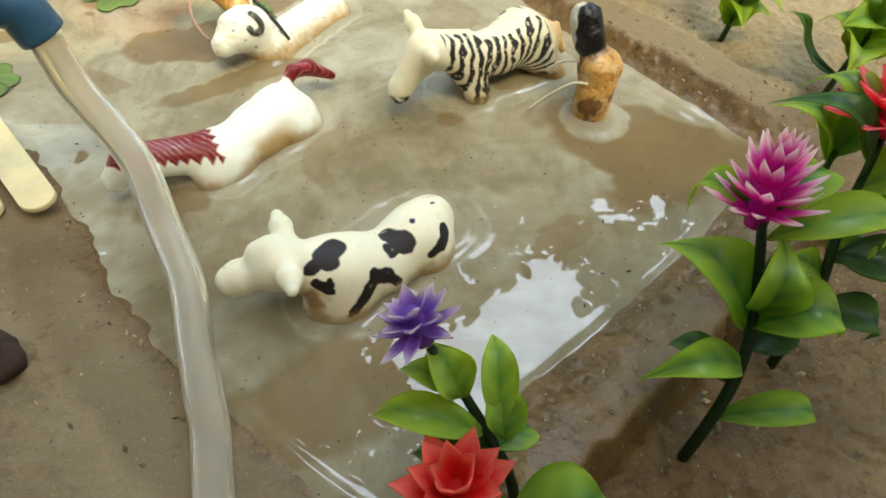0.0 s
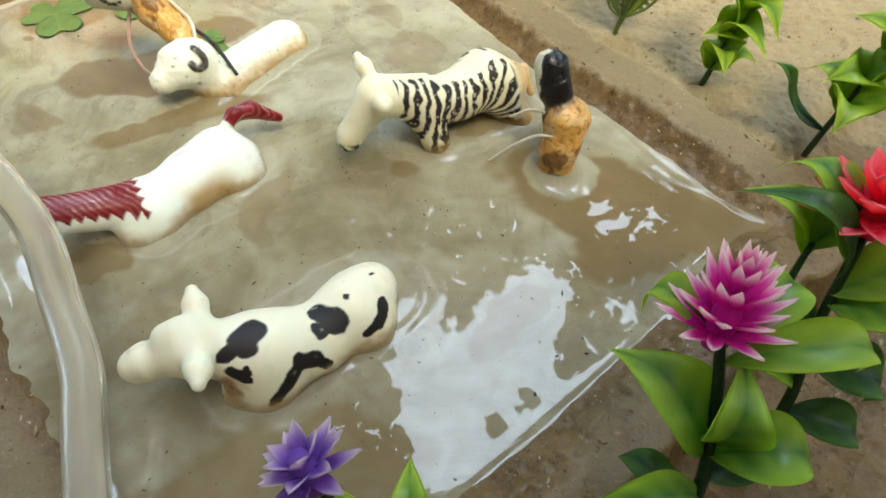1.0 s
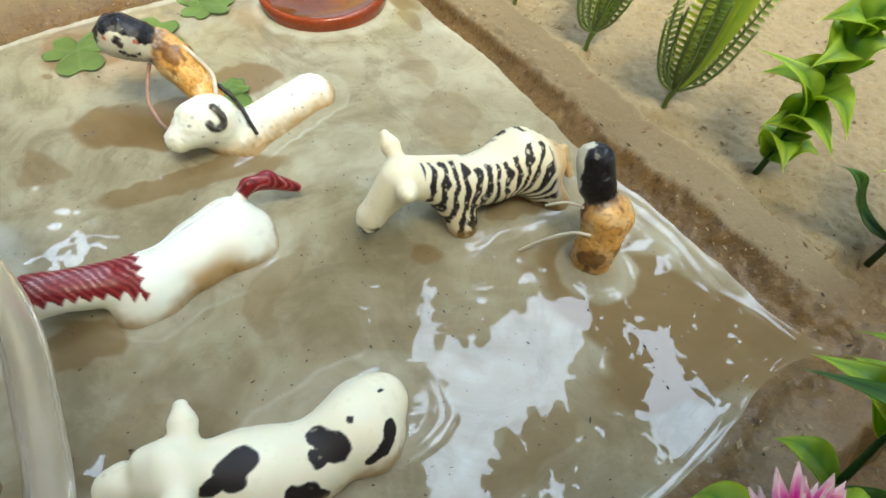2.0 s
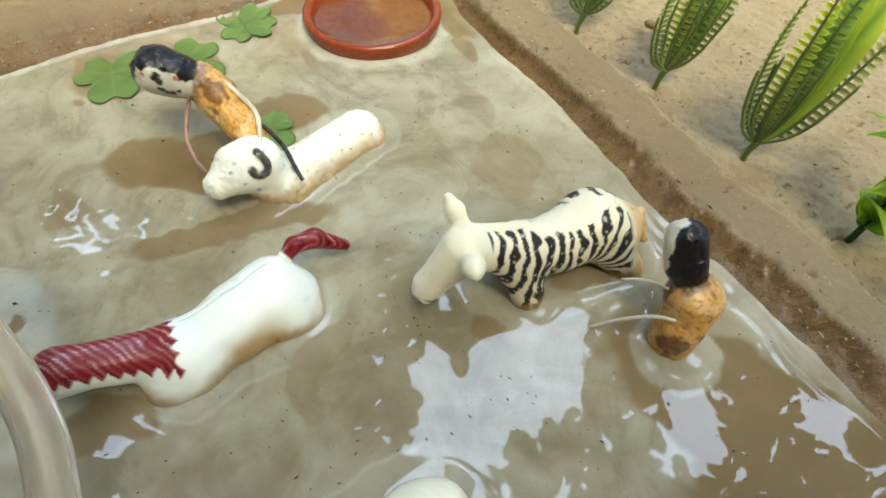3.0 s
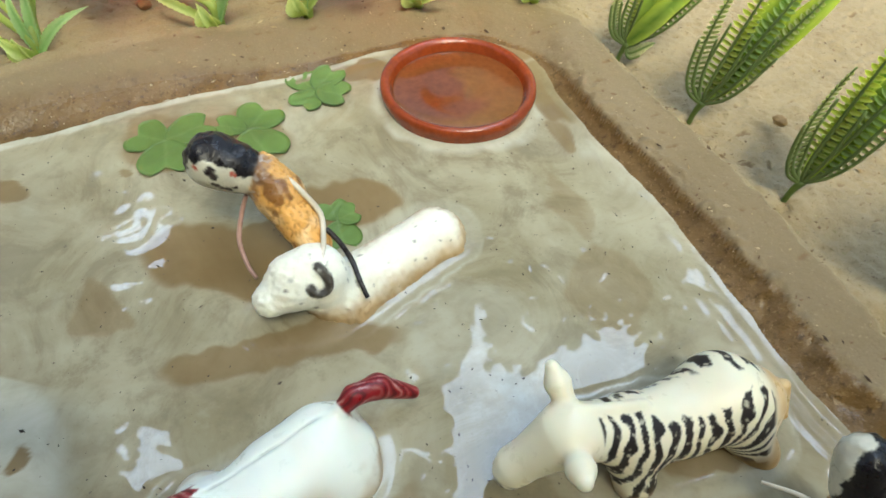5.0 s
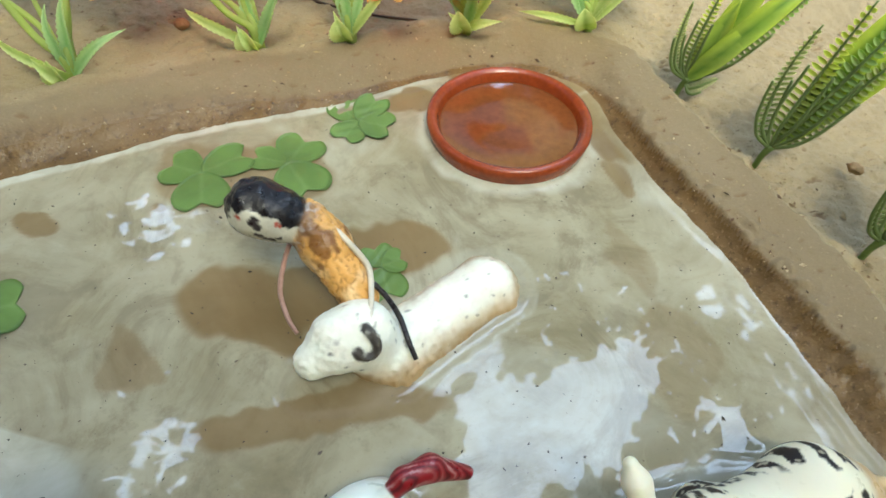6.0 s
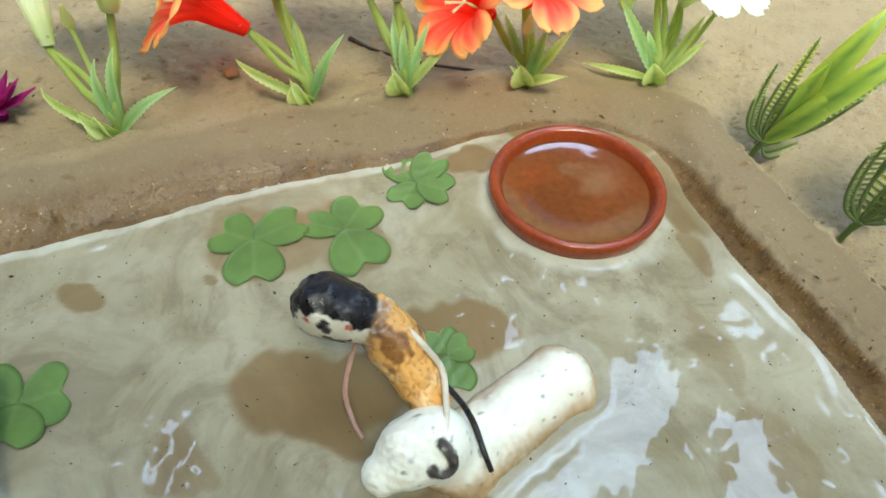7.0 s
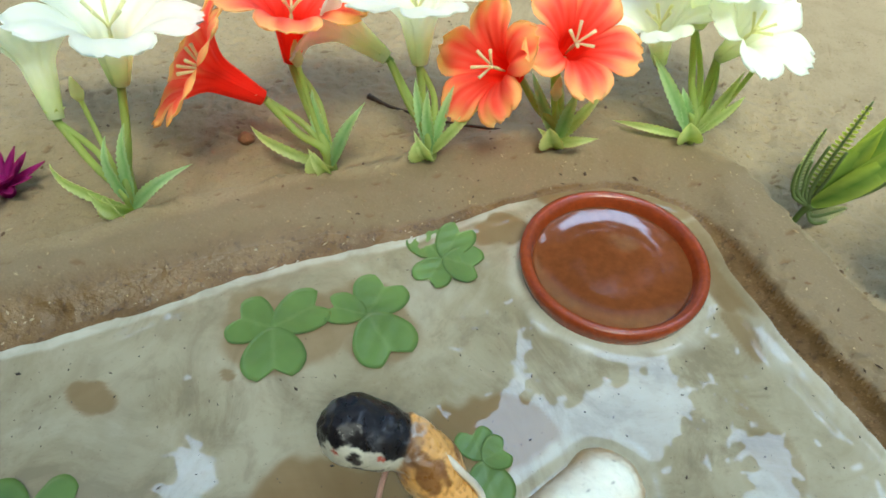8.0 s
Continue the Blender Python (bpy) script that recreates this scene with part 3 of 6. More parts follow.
for k, (px, py) in enumerate([(-4.1, 0.9), (4.1, 0.9), (-4.1, 3.2), (4.1, 3.2)]):
    slab("pillar_" + str(k + 1), (px - 0.14, py - 0.14, 0.0), (px + 0.14, py + 0.14, 2.7), PLASTER, "plastered pillar that carries the yard roof")
# ceiling_south is an added, unseen blocker that keeps sun off the near pond
slab("ceiling_south", (-4.2, -0.95, 0.9), (4.2, -0.22, 0.95), THATCH, "unseen low boarded roof added to shade the front of the pond")
slab("ceiling_north", (-4.2, 2.62, 2.7), (4.2, 3.4, 2.85), THATCH, "unseen dark boarded roof added to frame the sky gap")


def build_boarded_roof():
    """Added unseen boards, side by side; two ragged openings let the sky reflect in the pond."""
    vs, fs = [], []
    rg = random.Random(21)
    openings = [(-2.15, 2.2, 0.3, 0.22), (-1.45, 0.9, 0.21, 0.18)]
    y = 0.5
    while y < 2.62:
        y1 = min(2.62, y + 0.07)
        cuts = [-4.2]
        for cx, cy, rx, ry in openings:
            k = 1 - ((y + 0.035 - cy) / ry) ** 2
            if k > 0:
                half = rx * math.sqrt(k) * rg.uniform(0.35, 1.05)
                mid = cx + rg.uniform(-0.08, 0.08)
                cuts += [mid - half, mid + half]
        cuts.append(-0.42)
        for a, b in zip(cuts[::2], cuts[1::2]):
            v, q = box((a, y, 2.7), (b, y1, 2.85))
            fs += [tuple(i + len(vs) for i in f) for f in q]
            vs += v
        y = y1
    tagged(new("ceiling_west", mesh_of("ceiling_west", vs, fs, None, THATCH, False)), "unseen dark boarded roof added with two ragged sky openings", "ceiling", kind="structure")


build_boarded_roof()
slab("ceiling_east", (2.02, 0.86, 2.7), (4.2, 2.62, 2.85), THATCH, "unseen dark boarded roof added to frame the sky gap")


def build_tree():
    """A tree at the edge of the roof gap, whose twigs hang across the open sky."""
    at = (2.1, 3.3, 0.0)
    t = thing("yard_tree", at, "tree whose leafy twigs hang across the gap in the roof", "tree")
    bark, leafc = (0.12, 0.08, 0.05), [(0.05, 0.11, 0.03), (0.07, 0.15, 0.04), (0.04, 0.08, 0.025)]
    part("trunk", rod([(2.1, 3.3, -0.1), (2.05, 3.28, 1.2), (1.9, 3.1, 2.1), (1.75, 2.9, 2.45)], [0.13, 0.1, 0.08, 0.05], bark, 10, 16), GRIT, t)
    for tip in ((-0.4, 2.3, 2.5), (1.25, 1.0, 2.55), (0.6, 2.15, 2.5), (1.35, 1.75, 2.5)):
        part("limb", rod([(1.75, 2.9, 2.45), (0.5 * tip[0] + 0.9, 0.5 * tip[1] + 1.35, 2.55), tip], [0.035, 0.02, 0.008], bark, 7, 14), GRIT, t)
    gaps = [(1.14, 1.33, 0.17, 0.26), (1.1, 1.62, 0.14, 0.12), (1.1, 2.33, 0.14, 0.12), (1.3, 2.27, 0.12, 0.1), (0.66, 1.86, 0.12, 0.2), (1.76, 1.38, 0.15, 0.15), (-0.05, 1.75, 0.07, 0.25)]
    open_sky = [(-0.2, 1.45), (-0.1, 1.2), (-0.08, 0.95), (0.0, 0.82), (0.25, 0.82), (0.31, 1.12), (0.5, 1.24), (0.66, 1.32), (0.66, 1.56), (0.8, 1.8), (0.86, 2.0), (0.6, 1.94), (0.34, 1.7), (0.1, 1.62), (-0.08, 1.64)]
    def inside(x, y):
        odd = False
        for (ax, ay), (bx, by) in zip(open_sky, open_sky[1:] + open_sky[:1]):
            if (ay > y) != (by > y) and x < (bx - ax) * (y - ay) / (by - ay) + ax:
                odd = not odd
        return odd
    rg = random.Random(11)
    geos, n = [], 0
    while n < 8000:
        x, y = rg.uniform(-0.6, 2.1), rg.uniform(0.7, 2.8)
        wx, wy = x + 0.08 * noise.noise(Vector((x * 3.5, y * 3.5, 3.0))) + 0.05 * noise.noise(Vector((x * 11, y * 11, 3.0))), y + 0.08 * noise.noise(Vector((x * 3.5, y * 3.5, 9.0))) + 0.05 * noise.noise(Vector((x * 11, y * 11, 9.0)))
        if inside(wx, wy) or any(math.hypot((wx - cx) / rx, (wy - cy) / ry) < 1 for cx, cy, rx, ry in gaps):
            continue
        c = V(x, y, rg.uniform(2.38, 2.6))
        a = rg.uniform(0, 2 * math.pi)
        d = unit(V(math.cos(a), math.sin(a), rg.uniform(-0.5, 0.1))) * rg.uniform(0.05, 0.085)
        geos.append(blade(c - 0.5 * d, c + 0.5 * d, rg.uniform(0.04, 0.06), (0.1, 0.1, 1), 0.08, 0.1, lambda s, v, q=rg.choice(leafc): q, 0.7, 3, 2, thick=0.0008))
        n += 1
    part("crown", join(*geos), LEAF, t)


build_tree()

# ---- the toy animals ----
CREAM, BLACK, RED = V(0.88, 0.82, 0.61), V(0.012, 0.007, 0.006), V(0.25, 0.008, 0.013)


def seg_dist(P, a, b):
    return capsule(P, a, b, 0, 0)


def stained(vs, c):
    """Brown mud stains that splashed up from the water, uneven in height."""
    k = ease(vs[:, 2] + 0.003 * wobble(vs, 130, 21.0) + 0.0015 * wobble(vs, 420, 22.0), 0.0065, 0.0005)[:, None] * 0.8
    return c + (V(0.4, 0.24, 0.08) - c) * k


def toy(name, fn, lo, hi, step, paint, material, label, category, relief=0.0):
    vs, fs = skin(fn, lo, hi, step)
    if relief:
        n = wobble(vs, 700) * relief
        c = vs.mean(0)
        vs = vs + n[:, None] * (vs - c) / np.linalg.norm(vs - c, axis=1)[:, None]
    at = (float(vs[:, 0].mean()), float(vs[:, 1].mean()), float(vs[:, 2].min()))
    return single(name, (vs, fs, stained(vs, paint(vs))), material, at, label, category)


# cow
COW = solids([((-0.0355, 0.1355, 0.0085), (-0.031, 0.137, 0.0075), 0.0098, 0.0094), ((-0.031, 0.1365, 0.006), (-0.0225, 0.1413, 0.0035), 0.0104, 0.0086),
              ((-0.0225, 0.1413, 0.0035), (-0.0135, 0.149, 0.0042), 0.0086, 0.0092), ((-0.0135, 0.149, 0.005), (-0.0085, 0.1562, 0.0048), 0.0092, 0.0074),
              ((-0.0335, 0.131, 0.002), (-0.034, 0.129, -0.006), 0.0082, 0.007), ((-0.0375, 0.1395, 0.002), (-0.038, 0.141, -0.006), 0.0076, 0.0066),
              ((-0.0095, 0.1485, 0.001), (-0.008, 0.147, -0.006), 0.0082, 0.0066), ((-0.0135, 0.1555, 0.001), (-0.0125, 0.157, -0.006), 0.0078, 0.0064),
              ((-0.0375, 0.135, 0.0105), (-0.0475, 0.1328, 0.0155), 0.0076, 0.0064), ((-0.049, 0.1325, 0.0168), (-0.0572, 0.1304, 0.0145), 0.0066, 0.0042), ((-0.0595, 0.1301, 0.014), (-0.061, 0.1297, 0.0134), 0.0045, 0.0043, 0.003),
              ((-0.0535, 0.1335, 0.0205), (-0.0505, 0.134, 0.021), 0.0026, 0.003, 0.003),
              ((-0.0465, 0.137, 0.019), (-0.0484, 0.142, 0.0203), 0.0026, 0.003, 0.002), ((-0.0484, 0.142, 0.0203), (-0.0496, 0.1452, 0.021), 0.003, 0.0017, 0.001), ((-0.0455, 0.1295, 0.019), (-0.0441, 0.1248, 0.0202), 0.0026, 0.0031, 0.002), ((-0.0441, 0.1248, 0.0202), (-0.0432, 0.1212, 0.0205), 0.0031, 0.0017, 0.001),
              ((-0.04, 0.129, 0.0), (-0.041, 0.127, -0.0145), 0.0045, 0.0035), ((-0.04, 0.141, 0.0), (-0.042, 0.143, -0.0145), 0.0045, 0.0035),
              ((-0.009, 0.145, -0.001), (-0.007, 0.142, -0.0145), 0.0045, 0.0035), ((-0.012, 0.156, -0.001), (-0.011, 0.159, -0.0145), 0.0045, 0.0035)], 0.004)
COW_SPOTS = [((-0.0401, 0.1289, 0.0177), (-0.0366, 0.1315, 0.0189), 0.0014), ((-0.0363, 0.133, 0.0191), (-0.0338, 0.1356, 0.0189), 0.0028), ((-0.0352, 0.1305, 0.018), (-0.0352, 0.133, 0.019), 0.0022),
             ((-0.0385, 0.127, 0.0147), (-0.0352, 0.1258, 0.0128), 0.0013), ((-0.0352, 0.1262, 0.013), (-0.0352, 0.1275, 0.0142), 0.0009),
             ((-0.0202, 0.1436, 0.0132), (-0.0155, 0.1411, 0.0123), 0.0026), ((-0.0208, 0.139, 0.0129), (-0.019, 0.138, 0.0127), 0.0012), ((-0.0175, 0.1402, 0.013), (-0.016, 0.1396, 0.0122), 0.0018),
             ((-0.0044, 0.1478, 0.0099), (-0.0056, 0.1435, 0.0083), 0.0016), ((-0.0056, 0.1435, 0.0083), (-0.0082, 0.1408, 0.0079), 0.0012),
             ((-0.0299, 0.1238, 0.0052), (-0.0258, 0.1273, 0.0091), 0.0013), ((-0.0258, 0.1273, 0.0091), (-0.0239, 0.1305, 0.0117), 0.0014), ((-0.0239, 0.1308, 0.0117), (-0.0205, 0.1325, 0.009), 0.002), ((-0.0205, 0.1325, 0.009), (-0.0178, 0.1328, 0.0058), 0.0014),
             ((-0.0235, 0.149, 0.008), (-0.0195, 0.153, 0.0075), 0.0014), ((-0.0135, 0.1472, 0.0147), (-0.0134, 0.1472, 0.0147), 0.0006), ((-0.0078, 0.1555, 0.0125), (-0.0077, 0.1556, 0.0125), 0.0005)]


def cow_paint(vs):
    w = vs + 0.0008 * np.stack([wobble(vs, 330, s) for s in (0.0, 3.0, 7.0)], 1)
    m = np.zeros(len(vs))
    for a, b, r in COW_SPOTS:
        m = np.maximum(m, ease(seg_dist(w, a, b), r * 1.06 + 0.0003, r * 0.94 + 0.0003))
    scuff = ease(wobble(vs, 520, 11.0), 0.45, 0.6) * 0.2
    rust = ease(np.linalg.norm((w - V(-0.0405, 0.1268, 0.0085)) * V(1, 1, 0.8), axis=1) + 0.0016 * wobble(vs, 450, 41.0), 0.0055, 0.002) * 0.85
    c = CREAM + (V(0.36, 0.15, 0.03) - CREAM) * rust[:, None]
    eye = ease(np.linalg.norm(vs - V(-0.0575, 0.1275, 0.0165), axis=1), 0.0006, 0.0003) * 0.5
    m = np.maximum(m * (1 - scuff), eye)
    return c + (BLACK - c) * m[:, None]


toy("toy_cow", COW, (-0.07, 0.112, -0.019), (0.012, 0.172, 0.03), 0.0004, cow_paint, TOY, "cream plastic toy cow with dark patches, half sunk in the pond", "toy cow")

# horse
HORSE_BODY = solids([((-0.0762, 0.1893, 0.0018), (-0.0672, 0.1982, 0.002), 0.01, 0.0089), ((-0.0672, 0.1982, 0.002), (-0.0595, 0.2065, 0.0022), 0.0089, 0.0104),
                     ((-0.0565, 0.209, 0.0015), (-0.0548, 0.2108, 0.001), 0.008, 0.0078), ((-0.0605, 0.209, 0.0072), (-0.0578, 0.2125, 0.008), 0.0046, 0.004, 0.004), ((-0.069, 0.2035, 0.0035), (-0.0615, 0.2125, 0.0045), 0.0062, 0.0064, 0.004),
                     ((-0.0562, 0.2042, 0.0005), (-0.0538, 0.2025, -0.008), 0.008, 0.0064, 0.0035), ((-0.0618, 0.2115, -0.0005), (-0.061, 0.2135, -0.008), 0.0078, 0.0062, 0.003),
                     ((-0.0752, 0.1858, 0.001), (-0.073, 0.184, -0.008), 0.0078, 0.0074, 0.005), ((-0.081, 0.192, -0.004), (-0.083, 0.194, -0.01), 0.0066, 0.0056, 0.003),
                     ((-0.0795, 0.1875, 0.005), (-0.1, 0.1762, 0.0122), 0.0064, 0.005), ((-0.1, 0.1762, 0.0122), (-0.1052, 0.1733, 0.0085), 0.0052, 0.004),
                     ((-0.0795, 0.1915, 0.0088), (-0.101, 0.1768, 0.0163), 0.0019, 0.0019, 0.002),
                     ((-0.0575, 0.2145, 0.0108), (-0.0545, 0.219, 0.0135), 0.0018, 0.0024, 0.0012), ((-0.0545, 0.219, 0.0135), (-0.05, 0.223, 0.0122), 0.0024, 0.0029, 0.001), ((-0.05, 0.223, 0.0122), (-0.0424, 0.2262, 0.0062), 0.0029, 0.0016, 0.001),
                     ((-0.079, 0.181, -0.001), (-0.082, 0.176, -0.0145), 0.006, 0.0035), ((-0.083, 0.195, -0.001), (-0.09, 0.198, -0.0145), 0.005, 0.0035),
                     ((-0.0505, 0.206, -0.001), (-0.047, 0.204, -0.0145), 0.0055, 0.0035), ((-0.059, 0.217, -0.001), (-0.056, 0.221, -0.0145), 0.0055, 0.0035)], 0.0042)
HORSE_SIDE = unit(V(0.74, -0.67, 0.0))


def HORSE(P):
    """The moulded body with the seam groove pressed along its back."""
    q = P - V(-0.0785, 0.193, 0.0)
    along = q @ V(0.67, 0.74, 0.0)
    seam = np.exp(-((q @ HORSE_SIDE) / 0.00045) ** 2) * ease(along, -0.002, 0.001) * ease(along, 0.029, 0.026) * ease(P[..., 2], 0.004, 0.008)
    return HORSE_BODY(P) + 0.0005 * seam


def horse_paint(vs):
    ax, axn = V(-0.0795, 0.1875, 0.0045), unit(V(-0.0205, -0.0113, 0.0075))
    u = (vs - ax) @ axn
    near = unit(np.cross(axn, V(0, 0, 1)))
    near = near if near[1] < 0 else -near
    lift = unit(np.cross(near, axn))
    lift = lift if lift[2] > 0 else -lift
    phi = np.arctan2((vs - ax) @ near, (vs - ax) @ lift)
    # strands sweep down and back, and end in points
    strand = u * 300 + phi * 1.7 + 0.35 * wobble(vs, 160, 5.0)
    tooth = 0.34 * (1 - strand % 1.0) + 0.12 * wobble(vs, 240, 9.0)
    m = ease(phi, 1.32 - tooth + 0.05, 1.32 - tooth - 0.05) * ease(phi, -1.0, -0.9)
    back = 0.0018 * np.abs((phi * 2.3 + 0.4 * wobble(vs, 300, 8.0)) % 1.0 * 2 - 1) - 0.0012 * ease(phi, 0.5, 1.2)
    m = m * ease(u + 0.0008, back - 0.0003, back + 0.0003) * (u < 0.04)
    tail = np.minimum(seg_dist(vs, (-0.0545, 0.219, 0.0135), (-0.05, 0.223, 0.0122)), seg_dist(vs, (-0.05, 0.223, 0.0122), (-0.0424, 0.2262, 0.0062)))
    tail = np.minimum(tail, seg_dist(vs, (-0.0562, 0.2165, 0.012), (-0.0545, 0.219, 0.0135)))
    tail = ease(tail, 0.0042, 0.0036) * ease((vs - V(-0.0565, 0.2162, 0.0115)) @ unit(V(0.5, 0.7, 0.3)), 0.0, 0.0006)
    m = np.maximum(m, tail)
    lines = np.sin(2 * math.pi * (strand * 1.5 + 0.25 * wobble(vs, 420, 1.0)))
    lines = np.where(tail > 0.3, np.sin(2 * math.pi * ((vs @ unit(V(0.4, -0.7, 0.6))) * 800 + 0.6 * wobble(vs, 260, 2.0))), lines)
    streak = ease(lines, 0.55, 0.9) * (0.1 + 0.5 * ease(wobble(vs, 260, 3.0), -0.3, 0.5)) * (0.45 + 0.55 * ease(phi, 0.9, 0.2))
    dark = ease(lines, -0.4, -0.95)
    red = RED * (1 - 0.6 * dark)[:, None]
    red = red + (V(0.75, 0.5, 0.45) - red) * streak[:, None]
    q = vs - V(-0.0785, 0.193, 0.0)
    along = q @ V(0.67, 0.74, 0.0)
    spine = ease(np.abs(q @ HORSE_SIDE + 0.0002 * wobble(vs, 300, 6.0)), 0.0005, 0.0002) * ease(along, 0.0, 0.002) * ease(along, 0.028, 0.026) * ease(vs[:, 2], 0.006, 0.009) * (0.35 + 0.3 * wobble(vs, 240, 16.0))
    white = V(0.87, 0.89, 0.78)
    c = white + (V(0.22, 0.24, 0.2) - white) * np.clip(spine, 0, 1)[:, None]
    # brown belly between the legs: wet stain and the belly's shade painted together
    belly = ease(vs[:, 2] + 0.0012 * wobble(vs, 160, 44.0), 0.0105, 0.004) * ease(along, 0.003, 0.008) * ease(along, 0.024, 0.017) * ease(q @ HORSE_SIDE, 0.002, 0.005) * 0.9
    c = c + (V(0.5, 0.32, 0.12) - c) * belly[:, None]
    return c + (red - c) * m[:, None]


toy("toy_horse", HORSE, (-0.12, 0.16, -0.019), (-0.034, 0.232, 0.025), 0.0004, horse_paint, TOY, "white plastic toy horse with red mane and tail in the pond", "toy horse")

# ram
RAM = solids([((-0.068, 0.2535, -0.002), (-0.0485, 0.2805, -0.002), 0.0102, 0.0096), ((-0.072, 0.2515, 0.004), (-0.0745, 0.2505, 0.009), 0.0074, 0.0074),
              ((-0.0745, 0.2505, 0.0116), (-0.0785, 0.2468, 0.0122), 0.0079, 0.0074), ((-0.079, 0.2445, 0.0115), (-0.0829, 0.2408, 0.0104), 0.006, 0.0046, 0.002), ((-0.0765, 0.2492, 0.0165), (-0.0795, 0.2462, 0.0162), 0.0042, 0.004, 0.0012),
              ((-0.076, 0.2595, -0.002), (-0.078, 0.2615, -0.0145), 0.004, 0.003), ((-0.064, 0.249, -0.002), (-0.064, 0.246, -0.0145), 0.004, 0.003),
              ((-0.052, 0.285, -0.002), (-0.052, 0.288, -0.0145), 0.004, 0.003), ((-0.043, 0.277, -0.002), (-0.042, 0.275, -0.0145), 0.004, 0.003)], 0.004)
HORN = spline([(-0.072, 0.2478, 0.0185), (-0.0702, 0.247, 0.0177), (-0.0686, 0.246, 0.016), (-0.0685, 0.2448, 0.0142), (-0.0698, 0.2434, 0.0134), (-0.0715, 0.2427, 0.0141), (-0.0724, 0.2429, 0.0155)], 14)
HORN_SEGS = [(tuple(a), tuple(b), 0.0011 - 0.00005 * i, 0.00105 - 0.00005 * i, 0.0006) for i, (a, b) in enumerate(zip(HORN, HORN[1:]))]
RAM_ALL = lambda P: blend(RAM(P), solids(HORN_SEGS, 0.0006)(P), 0.0004)


def ram_paint(vs):
    m = np.full(len(vs), 1.0)
    for a, b, *_ in HORN_SEGS:
        m = np.minimum(m, seg_dist(vs, a, b))
    m = ease(m, 0.0016, 0.0011) * (1 - 0.3 * ease(wobble(vs, 600, 2.0), 0.2, 0.5))
    eye = np.maximum(ease(np.linalg.norm(vs - V(-0.0778, 0.2399, 0.0168), axis=1), 0.001, 0.0006), 0.5 * ease(np.linalg.norm(vs - V(-0.0769, 0.2422, 0.0188), axis=1), 0.0012, 0.0006))
    speck = ease(wobble(vs, 560, 5.0), 0.52, 0.6) * 0.55
    m = np.maximum(np.maximum(m, eye), speck)
    belly = ease(vs[:, 2] + 0.002 * wobble(vs, 200, 8.0), 0.008, 0.002)[:, None] * 0.5
    c = V(0.91, 0.9, 0.75)
    c = c + (V(0.55, 0.36, 0.14) - c) * belly
    return c + (V(0.06, 0.05, 0.04) - c) * m[:, None]


toy("toy_ram", RAM_ALL, (-0.094, 0.23, -0.019), (-0.032, 0.298, 0.026), 0.0006, ram_paint, WOOL, "white woolly plastic toy ram with curled dark horn, in the pond", "toy ram", 0.0005)

# zebra
ZEBRA = solids([((0.0105, 0.2262, 0.0126), (0.0195, 0.2318, 0.0116), 0.0084, 0.008), ((0.0195, 0.2318, 0.0116), (0.0275, 0.2378, 0.0128), 0.008, 0.0098),
                ((0.0275, 0.2378, 0.0128), (0.036, 0.2412, 0.0092), 0.0098, 0.0082),
                ((0.035, 0.2358, 0.0065), (0.0412, 0.2335, -0.001), 0.0074, 0.0046, 0.003), ((0.0412, 0.2335, -0.001), (0.0405, 0.232, -0.0145), 0.0046, 0.0036), ((0.0315, 0.2455, 0.0065), (0.0335, 0.2485, -0.0145), 0.0064, 0.0034),
                ((0.0072, 0.2215, 0.0115), (0.0108, 0.2185, 0.0035), 0.0066, 0.0042, 0.003), ((0.011, 0.2182, 0.003), (0.0135, 0.2172, -0.0145), 0.0038, 0.003), ((0.008, 0.232, 0.006), (0.008, 0.236, -0.0145), 0.0055, 0.0034),
                ((0.0055, 0.2238, 0.0158), (-0.0065, 0.218, 0.0212), 0.0074, 0.0056), ((-0.0085, 0.2168, 0.0216), (-0.0165, 0.2126, 0.0108), 0.0064, 0.004), ((-0.0166, 0.2125, 0.0106), (-0.0174, 0.2118, 0.0088), 0.0042, 0.0038, 0.002),
                ((0.0075, 0.2268, 0.0222), (-0.008, 0.2198, 0.0268), 0.0012, 0.0013, 0.0012),
                ((-0.0088, 0.221, 0.0246), (-0.0118, 0.225, 0.0276), 0.0022, 0.0027, 0.0015), ((-0.0118, 0.225, 0.0276), (-0.0136, 0.2272, 0.0296), 0.0027, 0.0015, 0.001), ((-0.0065, 0.2128, 0.0235), (-0.0055, 0.2088, 0.0255), 0.0024, 0.0029, 0.0015), ((-0.0055, 0.2088, 0.0255), (-0.0049, 0.2063, 0.0265), 0.0029, 0.0018, 0.001),
                ((0.0428, 0.2442, 0.0135), (0.0462, 0.2415, 0.0045), 0.0015, 0.0013, 0.001)], 0.0038)


